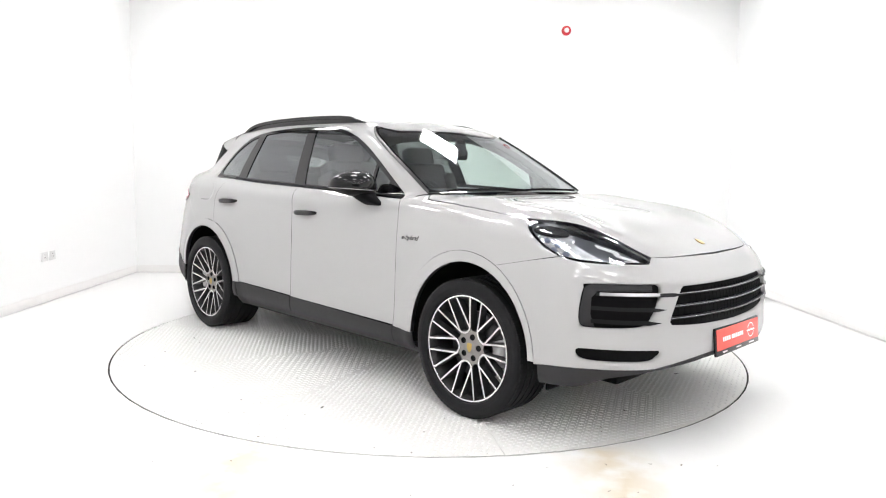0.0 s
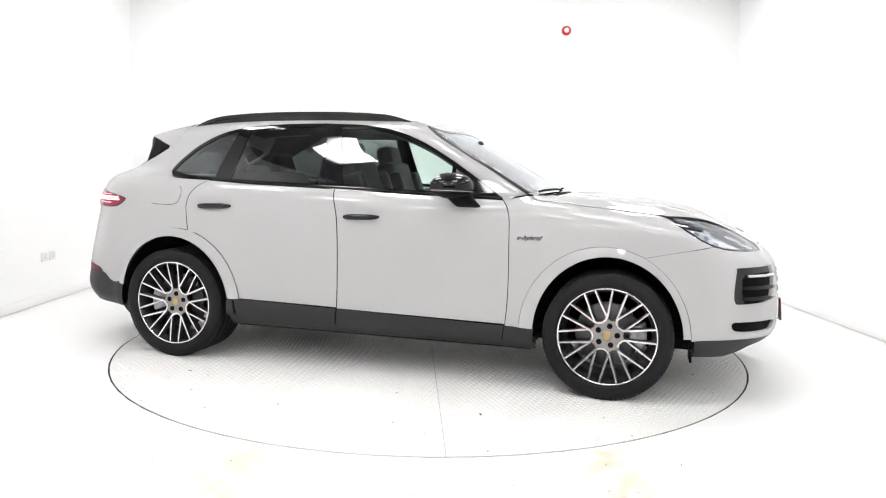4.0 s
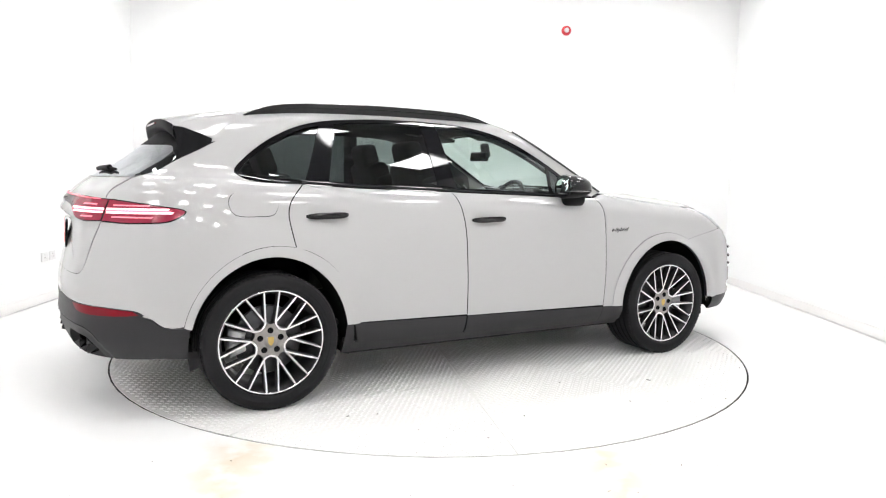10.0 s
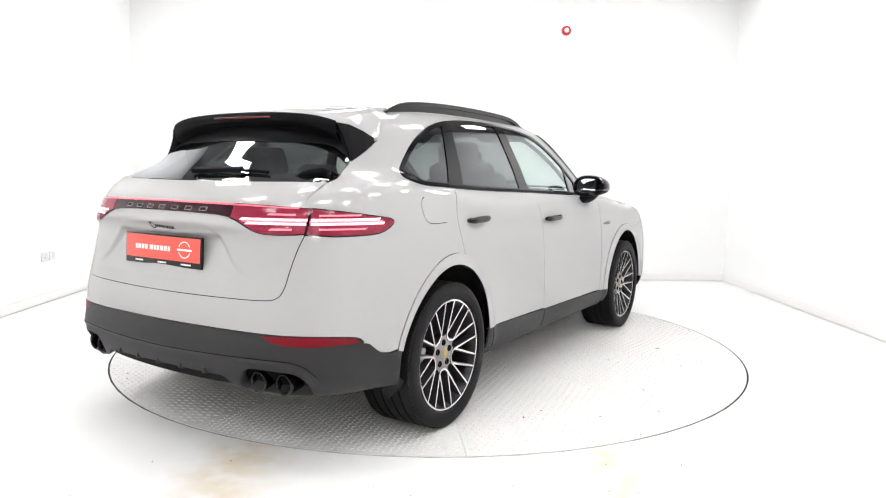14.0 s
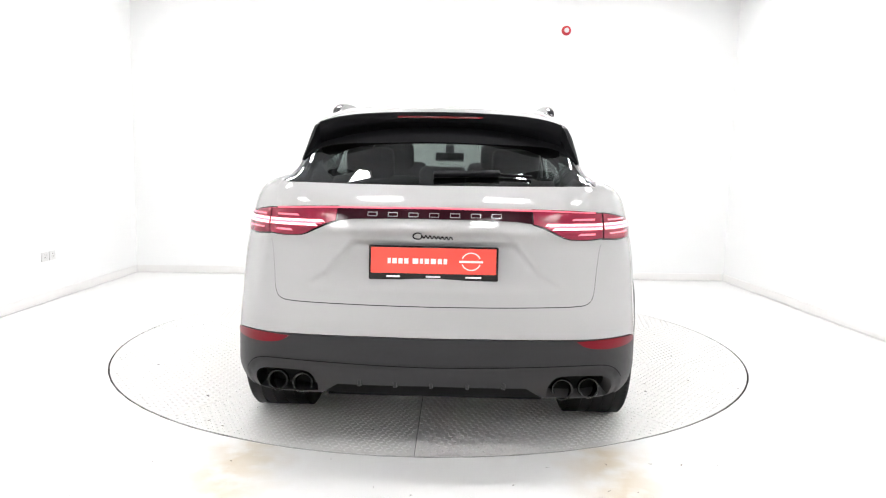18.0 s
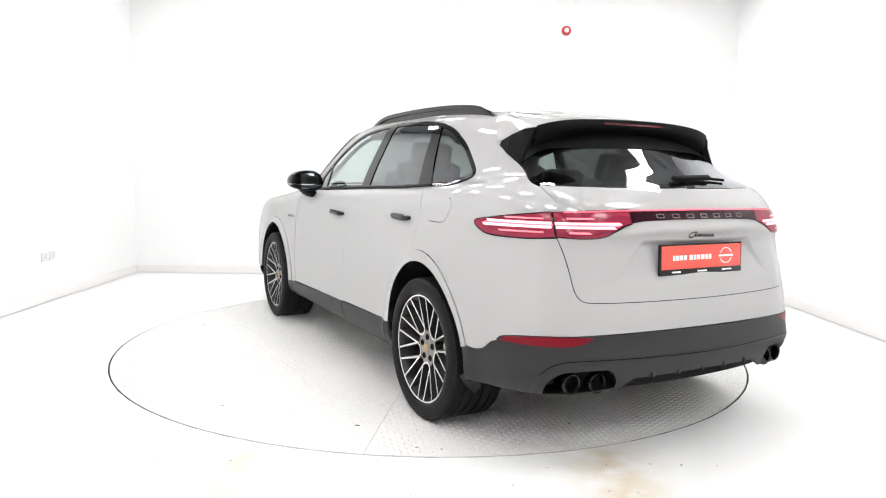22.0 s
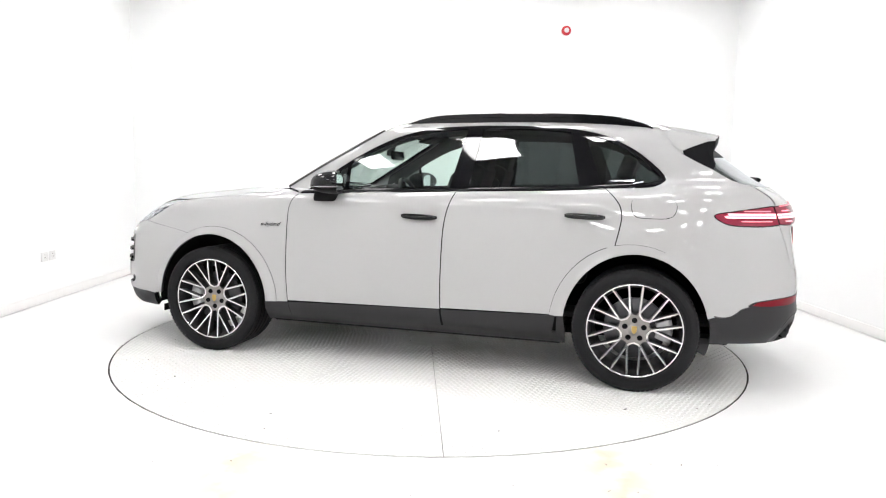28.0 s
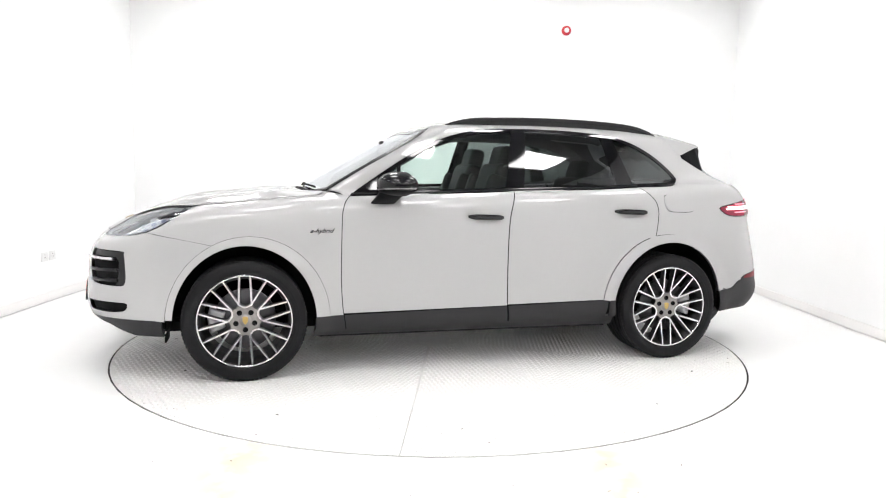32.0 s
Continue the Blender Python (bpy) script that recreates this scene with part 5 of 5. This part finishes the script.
    box("parcel_cover", (0.62, 1.10, 0.02), TRIM, car, m=pose(-1.72, 0, 1.09), bevel=0.005)
    for s in (-1, 1):
        for x0, x1 in ((0.80, -0.25), (-0.28, -0.94)):
            soft_box("door_lining", (x0 - x1, 0.05, 0.55), TRIM, car, pose((x0 + x1) / 2, s * 0.83, 0.84), 0.02, "black door lining")
            soft_box("window_sill_pad", (x0 - x1, 0.07, 0.05), TRIM, car, pose((x0 + x1) / 2, s * 0.815, 1.09), 0.02)


cabin()

# ---- outer fittings ----
def spoiler():
    """Roof spoiler: grey top, dark rear face, hollow underside and side fins."""
    n, E = 24, 0.578
    Y = [E * (2 * i / n - 1) for i in range(n + 1)]
    top = []
    for y in Y:
        a = abs(y) / E
        x0, x1 = -1.676 + 0.137 * a ** 2.5, -1.915 + 0.018 * a ** 2 + 0.025 * a ** 8
        z0, z1 = float(lift("top", [(x0, min(y, 0.572) if y > 0 else max(y, -0.572))])[0][0][2]), 1.570 - 0.024 * a ** 2 - 0.026 * a ** 6
        row = []
        for t in np.linspace(0, 1, 7):
            row.append((x0 + (x1 - x0) * t, y, z0 + (z1 - z0) * (0.75 * t + 0.25 * t * t)))
        top.append(row)
    P = [p for r in top for p in r]
    F = [(i * 7 + j, i * 7 + j + 1, (i + 1) * 7 + j + 1, (i + 1) * 7 + j) for i in range(n) for j in range(6)]
    sp = part("spoiler", P, F, PAINT, car, "light grey roof spoiler with a dark rear face")
    for s in (1, -1):
        e = top[-1] if s > 0 else top[0]
        tip = (e[-1][0], E, e[-1][2] - 0.006)
        foot = [(-1.606, 0.632, 1.503), (-1.622, 0.645, 1.478), (-1.645, 0.655, 1.457), (-1.682, 0.656, 1.451), (-1.745, 0.643, 1.477), (-1.82, 0.612, 1.506), tip]
        mid = [((a[0] + b[0]) / 2, s * ((abs(a[1]) + b[1]) / 2 + 0.012 * (1 - k / 6)), (a[2] + b[2]) / 2 + 0.010 * (1 - k / 6)) for k, (a, b) in enumerate(zip(e, foot))]
        v = [tuple(p) for p in e] + mid + [(x, s * y, z) for x, y, z in foot]
        f = [(k * 7 + j, k * 7 + j + 1, k * 7 + 8 + j, k * 7 + 7 + j) for k in range(2) for j in range(6)]
        part("spoiler_end", v, f if s < 0 else [q[::-1] for q in f], PAINT, sp)
        o = [(-1.684, 0.657, 1.449), (-1.745, 0.644, 1.475), (-1.82, 0.613, 1.504), (tip[0], E, tip[2] - 0.002), (-1.872, 0.594, 1.492), (-1.860, 0.612, 1.448), (-1.861, 0.640, 1.390), (-1.868, 0.662, 1.336), (-1.855, 0.668, 1.340), (-1.764, 0.672, 1.384), (-1.690, 0.664, 1.427)]
        bm = bmesh.new()
        a = [bm.verts.new((x, s * y, z)) for x, y, z in o]
        b = [bm.verts.new((x + 0.01, s * (y - 0.03), z)) for x, y, z in o]
        bm.faces.new(a)
        bm.faces.new(b[::-1])
        for i in range(len(o)):
            j = (i + 1) % len(o)
            bm.faces.new((a[i], b[i], b[j], a[j]))
        bmesh.ops.triangulate(bm, faces=[q for q in bm.faces if len(q.verts) > 4])
        from_bm("spoiler_fin", bm, BLACK3, sp, "black side fin", smooth=False)
    v = []
    for i, y in enumerate(Y):
        x, _, z = top[i][-1]
        a = abs(y) / E
        d = a ** 6
        for dx, dz in ((0.0, 0.0), (-0.003, -0.006), (0.002, -0.040 - 0.02 * d), (0.016, -0.054 - 0.03 * d), (0.045, -0.064 - 0.04 * d), (0.070, -0.110 - 0.05 * d), (0.085, -0.145 - 0.06 * d)):
            v.append((x + dx, y, z + dz))
    f = [(i * 7 + j, (i + 1) * 7 + j, (i + 1) * 7 + j + 1, i * 7 + j + 1) for i in range(n) for j in range(6)]
    part("spoiler_face", v, f, BLACK3, sp, "black rear face under the spoiler lip")
    bm = bmesh.new()
    bm_box(bm, (0.012, 0.40, 0.010), None, 0.003)
    from_bm("brake_light", bm, REDDIM, sp, "dark red high brake light", m=pose(-1.916, 0.0, 1.545))


spoiler()


def rails():
    for s in (-1, 1):
        L = curve([(-1.50, 0.0), (-1.40, 0.032), (-1.22, 0.052), (-0.72, 0.057), (-0.21, 0.053), (-0.02, 0.036), (0.125, 0.0)], 8)
        base = lift("top", [(x, -0.575) for x, _ in L])[0]
        v, f = [], []
        for (x, h), b in zip(L, base):
            t = min(1.0, h / 0.03)
            w = 0.012 + 0.006 * t
            zz = float(b[2]) + h
            th = 0.010 + 0.016 * t
            for dy, dz in ((-w, -0.004), (-w, -th), (w, -th), (w, -0.004), (w * 0.5, 0.0), (-w * 0.5, 0.0)):
                v.append((x, s * 0.575 + dy, zz + dz))
        k = 6
        n = len(L)
        f = [(i * k + q, i * k + (q + 1) % k, (i + 1) * k + (q + 1) % k, (i + 1) * k + q) for i in range(n - 1) for q in range(k)]
        f += [tuple(range(k)), tuple((n - 1) * k + q for q in range(k))[::-1]]
        bm = bmesh.new()
        vv = [bm.verts.new(p) for p in v]
        for q in f:
            bm.faces.new([vv[i] for i in q])
        r = from_bm("roof_rail", bm, BLACK, car, "gloss black roof rail")
        # foot strip that fills the rail to the roof
        v, f = [], []
        for (x, h), b in zip(L, base):
            v += [(x, s * 0.575 - 0.006, float(b[2]) - 0.004), (x, s * 0.575 - 0.006, float(b[2]) + max(h - 0.018, 0.0)), (x, s * 0.575 + 0.006, float(b[2]) + max(h - 0.018, 0.0)), (x, s * 0.575 + 0.006, float(b[2]) - 0.004)]
        f = [(i * 4 + q, i * 4 + q + 1, (i + 1) * 4 + q + 1, (i + 1) * 4 + q) for i in range(len(L) - 1) for q in range(3)]
        part("rail_foot", v, f, BLACK, r, smooth=False)


rails()


def mirrors():
    for s in (-1, 1):
        # housing: a rounded shell with a flatter foot, a bright seam and a satin lower half
        def place(x, y, z):
            k = y * s
            z = math.copysign(abs(z) ** 0.8, z)
            x = x * 0.145 if x > 0 else max(x, -0.30) * 0.14
            zz = z * (0.094 - 0.016 * k) if z > 0 else z * (0.060 - 0.010 * k)
            return (x - 0.035 * max(k, 0.0) ** 2, y * 0.140, zz + 0.006 * k)
        bm = bmesh.new()
        bmesh.ops.create_icosphere(bm, subdivisions=4, radius=1.0)
        for v in bm.verts:
            v.co = place(*v.co)
        for q in bm.faces:
            q.material_index = 1 if q.calc_center_median().z < -0.018 else 0
        h = from_bm("door_mirror", bm, [BLACK, BLACK3], car, "gloss black door mirror", m=pose(0.508, s * 0.985, 1.196, 0, 0, s * 8))
        v, n = [], 64
        for i in range(n):
            a = 2 * math.pi * i / n
            for z in (-0.245, -0.185):
                c = math.sqrt(1 - z * z)
                p = place(c * math.cos(a), c * math.sin(a), z)
                v.append((p[0] * 1.012, p[1] * 1.012, p[2]))
        part("seam_strip", v, [(2 * i, 2 * ((i + 1) % n), 2 * ((i + 1) % n) + 1, 2 * i + 1) for i in range(n)], DCHROME2, h, "bright seam strip")
        bm = bmesh.new()
        bmesh.ops.create_circle(bm, cap_ends=True, segments=40, radius=1.0)
        for v in bm.verts:
            x, y, _ = v.co
            v.co = (0, math.copysign(abs(x) ** 0.75, x) * 0.100, math.copysign(abs(y) ** 0.75, y) * 0.056)
        from_bm("mirror_glass", bm, MIRROR, h, "mirror glass", m=pose(-0.046, 0, 0.012))
        # arm: a rounded loft from the door up into the housing
        v, n = [], 20
        for cx, cy, z, rx, ry in ((0.606, 0.872, 1.078, 0.078, 0.022), (0.602, 0.896, 1.088, 0.078, 0.034), (0.588, 0.922, 1.108, 0.078, 0.048), (0.566, 0.945, 1.136, 0.080, 0.060), (0.545, 0.962, 1.172, 0.082, 0.068)):
            for i in range(n):
                a = 2 * math.pi * i / n
                c, d = math.cos(a), math.sin(a)
                v.append((cx + rx * math.copysign(abs(c) ** 0.7, c), s * (cy + ry * math.copysign(abs(d) ** 0.7, d)), z))
        f = [(k * n + i, k * n + (i + 1) % n, k * n + n + (i + 1) % n, k * n + n + i) for k in range(4) for i in range(n)] + [tuple(range(n))]
        part("mirror_arm", v, f, BLACK3, car, "black mirror arm on the door")


mirrors()


def handles():
    for mir in (1, -1):
        for x0, z0, y0 in ((-0.08, 1.004, 0), (-1.13, 1.042, 0)):
            pts = np.array([(x0 + d, z0) for d in (-0.12, 0.0, 0.12)])
            b, n = lift("side", pts)
            v, f, N = [], [], 24
            for i in range(N + 1):
                t = 2 * i / N - 1
                x = x0 + 0.121 * t
                base = float(np.interp(x, pts[:, 0], b[:, 1]))
                e = max(0.0, 1 - abs(t) ** 5)
                hh = 0.008 + 0.0095 * e
                out = 0.014 + 0.024 * e ** 0.7
                zc = z0 + 0.003 * t
                for yy, zz in ((base + 0.004, hh * 0.8), (base - out * 0.75, hh), (base - out, hh * 0.45), (base - out, -hh * 0.45), (base - out * 0.75, -hh), (base + 0.004, -hh * 0.8)):
                    v.append((x, mir * yy, zc + zz))
            f = [(i * 6 + q, i * 6 + (q + 1) % 6, (i + 1) * 6 + (q + 1) % 6, (i + 1) * 6 + q) for i in range(N) for q in range(6)]
            f += [tuple(range(6)), tuple(N * 6 + q for q in range(6))[::-1]]
            bm = bmesh.new()
            vv = [bm.verts.new(p) for p in v]
            for q in f:
                bm.faces.new([vv[i] for i in q])
            side = [o for o in car.children if o.name.startswith("front_door" if x0 > -0.5 else "rear_door")]
            own = side[0] if mir > 0 else side[1]
            from_bm("door_handle", bm, BLACK, own, "gloss black bar door handle", angle=50)
            # shallow cup under the bar
            o = [(x0 + 0.005 + 0.075 * math.cos(a), z0 - 0.012 + 0.026 * math.sin(a)) for a in [2 * math.pi * i / 28 for i in range(28)]]

            def dent(p, n, V, cx=x0 + 0.005, cz=z0 - 0.012):
                r = np.hypot((V[:, 0] - cx) / 0.075, (V[:, 1] - cz) / 0.026)
                d = np.clip(1 - r, 0, 1)
                q = p + np.array([0, 0.012, 0]) * d[:, None] + np.array([0, -0.0012, 0])
                return q, None
            skin("grip_cup", "side", o, PAINT, own, lip=0, gap=0, step=0.008, mirror=mir < 0, relief=dent)


handles()


def flat_text(word, size):
    """Points and faces of a word in the built-in font, flat, from the origin to the right."""
    cu = bpy.data.curves.new("word", "FONT")
    cu.body, cu.size, cu.shear, cu.resolution_u, cu.offset = word, size, 0.5, 3, 0.0004
    ob = bpy.data.objects.new("word", cu)
    scene.collection.objects.link(ob)
    bpy.context.view_layer.update()
    me = bpy.data.meshes.new_from_object(ob.evaluated_get(bpy.context.evaluated_depsgraph_get()))
    v = np.array([tuple(p.co)[:2] for p in me.vertices])
    f = [tuple(p.vertices) for p in me.polygons]
    bpy.data.objects.remove(ob)
    bpy.data.meshes.remove(me)
    return v, f


def badges():
    v, f = flat_text("e-hybrid", 0.044)
    w = v[:, 0].max()
    v = v * np.array([0.155 / w, 0.88])
    for s in (1, -1):
        Q = np.stack([0.907 + v[:, 0] if s > 0 else 1.062 - v[:, 0], 0.906 + v[:, 1]], 1)
        p, n = lift("side", Q, 0.003)
        if s < 0:
            p, n = p * [1, -1, 1], n * [1, -1, 1]
        part("model_badge", p, f, BLACK, car, "black e-hybrid lettering on the front wing", normals=n)
    # tailgate lettering as plain bars, the model script as a plain bar
    band = [o for o in car.children if o.name.startswith("light_band")][0]
    for k in range(7):
        q = 0.255 - 0.085 * k
        for a0, a1, b0, b1 in ((-0.020, 0.020, 0.0065, 0.0083), (-0.020, 0.020, -0.0083, -0.0065), (-0.020, -0.018, -0.0065, 0.0065), (0.018, 0.020, -0.0065, 0.0065)):
            o = [(q + a0, 1.110 + b0), (q + a1, 1.110 + b0), (q + a1, 1.110 + b1), (q + a0, 1.110 + b1)]
            skin("letter_bar", "rear", o, FROST, band, out=0.0065, lip=0.002, gap=0, step=0.02)
    loop = [(0.050, 1.036), (0.066, 1.040), (0.080, 1.034), (0.086, 1.024), (0.078, 1.015), (0.062, 1.013), (0.052, 1.018)]
    loop += [(0.050 - 0.017 * k - 0.0085 * h, 1.0245 + (-0.007 if h else 0.006) - 0.0008 * k) for k in range(8) for h in (0, 1)]
    o = ribbon(curve([(-a, b) for a, b in loop], 6), 0.0026)
    p, n = lift("rear", o, 0.0)
    p[:, 0] += 0.003
    m = len(o) // 2
    part("script_bar", p, [(i, i + 1, 2 * m - 2 - i, 2 * m - 1 - i) for i in range(m - 1)], BLACK, car, "black script badge on the tailgate", normals=n)
    # crest on the bonnet
    o = curve([(2.258, -0.017), (2.262, 0.0), (2.258, 0.017), (2.236, 0.019), (2.219, 0.009), (2.212, 0.0), (2.219, -0.009), (2.236, -0.019)], closed=True)
    skin("bonnet_crest", "top", o, GOLD, car, "gold shield crest", out=0.004, lip=0.004, gap=0, step=0.01)


badges()


def plates():
    for where in ("rear", "front"):
        if where == "rear":
            m = Matrix.Translation((-2.392, 0.0, 0.915)) @ pose(0, 0, 0, 90, 0, -90) @ pose(0, 0, 0, -3, 0, 0)
        else:
            m = Matrix.Translation((2.468, 0.0, 0.476)) @ pose(0, 0, 0, 90, 0, 90) @ pose(0, 0, 0, -6, 0, 0)
        bm = bmesh.new()
        bm_box(bm, (0.534, 0.142, 0.014), None, 0.006)
        pl = from_bm("plate_holder", bm, BLACK, car, "black plate holder with a red dealer plate", m=m)
        box("plate_face", (0.516, 0.106, 0.003), PLATE, pl, m=pose(0, 0.010, 0.0075), bevel=0.001, label="red dealer plate")
        # name, emblem ring and small print as plain shapes
        x = -0.19
        for wdt in (0.016, 0.022, 0.021, 0.021):
            box("print_bar", (wdt * 0.84, 0.022, 0.001), WHITE, pl, m=pose(x + wdt / 2, 0.008, 0.0095), bevel=0)
            x += wdt + 0.003
        x += 0.010
        for wdt in (0.028, 0.016, 0.022, 0.026, 0.021, 0.018):
            box("print_bar", (wdt * 0.84, 0.022, 0.001), WHITE, pl, m=pose(x + wdt / 2, 0.008, 0.0095), bevel=0)
            x += wdt + 0.003
        bm = bmesh.new()
        for a0, a1 in ((20, 160), (200, 340)):
            prev = None
            for i in range(17):
                a = radians(a0 + (a1 - a0) * i / 16)
                cur = [bm.verts.new((0.155 + r * math.cos(a), 0.010 + r * math.sin(a) * 0.92, 0.0097)) for r in (0.036, 0.041)]
                if prev:
                    bm.faces.new((prev[0], prev[1], cur[1], cur[0]))
                prev = cur
        from_bm("emblem_ring", bm, WHITE, pl, smooth=False)
        box("emblem_bar", (0.098, 0.009, 0.001), WHITE, pl, m=pose(0.155, 0.009, 0.0096), bevel=0)
        for x, wdt in ((-0.165, 0.055), (0.0, 0.060), (0.165, 0.065)):
            box("small_print", (wdt, 0.007, 0.001), WHITE, pl, m=pose(x, -0.056, 0.0075), bevel=0)


plates()


def wipers():
    p, nn = lift("rear", [(-0.015, 1.266), (0.13, 1.272), (0.275, 1.275), (0.43, 1.268)], 0.0)
    w = None
    for k, (a, b, wd, h) in enumerate(((0, 2, 0.014, 0.022), (2, 3, 0.005, 0.012))):
        A, B = Vector(p[a]), Vector(p[b])
        N = (Vector(nn[a]) + Vector(nn[b])).normalized()
        t = (B - A).normalized()
        u = N.cross(t)
        mm = Matrix((t, u, N)).transposed().to_4x4()
        mm.translation = (A + B) / 2 + N * (h * 0.62)
        bm = bmesh.new()
        bm_box(bm, ((B - A).length, wd * 2, h), mm, min(wd, h) * 0.45, 3)
        if k == 0:
            w = from_bm("rear_wiper", bm, BLACK3, car, "black rear wiper resting on the window")
        else:
            from_bm("wiper_blade", bm, DARK, w)
    # front wipers at the foot of the windscreen
    for y0, y1, x0, x1 in ((0.62, -0.02, 1.00, 1.045), (0.02, -0.66, 1.05, 0.985)):
        n = 10
        pts = [(x0 + (x1 - x0) * i / n, y0 + (y1 - y0) * i / n) for i in range(n + 1)]
        p, nn = lift("top", pts, 0.010)
        bm = bmesh.new()
        prev = None
        for q, k in zip(p, nn):
            q = Vector(q)
            cur = [bm.verts.new(q + Vector(d)) for d in ((0.006, 0, 0), (0, 0, 0.008), (-0.006, 0, 0), (0, 0, -0.006))]
            if prev:
                for i in range(4):
                    bm.faces.new((prev[i], prev[(i + 1) % 4], cur[(i + 1) % 4], cur[i]))
            prev = cur
        from_bm("front_wiper", bm, DARK, car, "black windscreen wiper")
    o = [(1.10, 0.0), (1.09, -0.30), (1.055, -0.62), (0.968, -0.775), (0.93, -0.76), (1.015, -0.58), (1.045, -0.30), (1.052, 0.0)]
    o = o + [(a, -b) for a, b in o[::-1] if b]
    skin("cowl", "top", o, DARK, car, "black cowl at the foot of the windscreen", out=-0.012, lip=0, gap=0, step=0.03)


wipers()


# ---- what moves: the turntable and the car on it ----
def motions():
    turn = [(0, -45.81), (1, -38.73), (2, -31.53), (3, -24.18), (4, -16.71), (5, -9.25), (6, -1.79), (7, 5.70), (8, 13.17), (9, 20.41), (10, 27.79), (11, 35.32), (12, 42.75), (13, 50.14), (14, 57.68), (15, 65.27), (16, 72.78), (17, 80.21), (18, 87.53), (19, 94.93), (20, 102.45), (21, 110.02), (22, 117.60), (23, 125.25), (24, 132.87), (25, 140.41), (26, 147.96), (27, 155.47), (28, 163.00), (29, 170.71), (30, 178.45), (31, 186.16), (32, 193.86)]
    walk(table, [(t, pose(0, 0, 0, 0, 0, a)) for t, a in turn])
    walk(car, [(t, pose(0, 0, 0, 0, 0, a) @ pose(-0.0766, -0.1114, 0.002)) for t, a in turn])


motions()
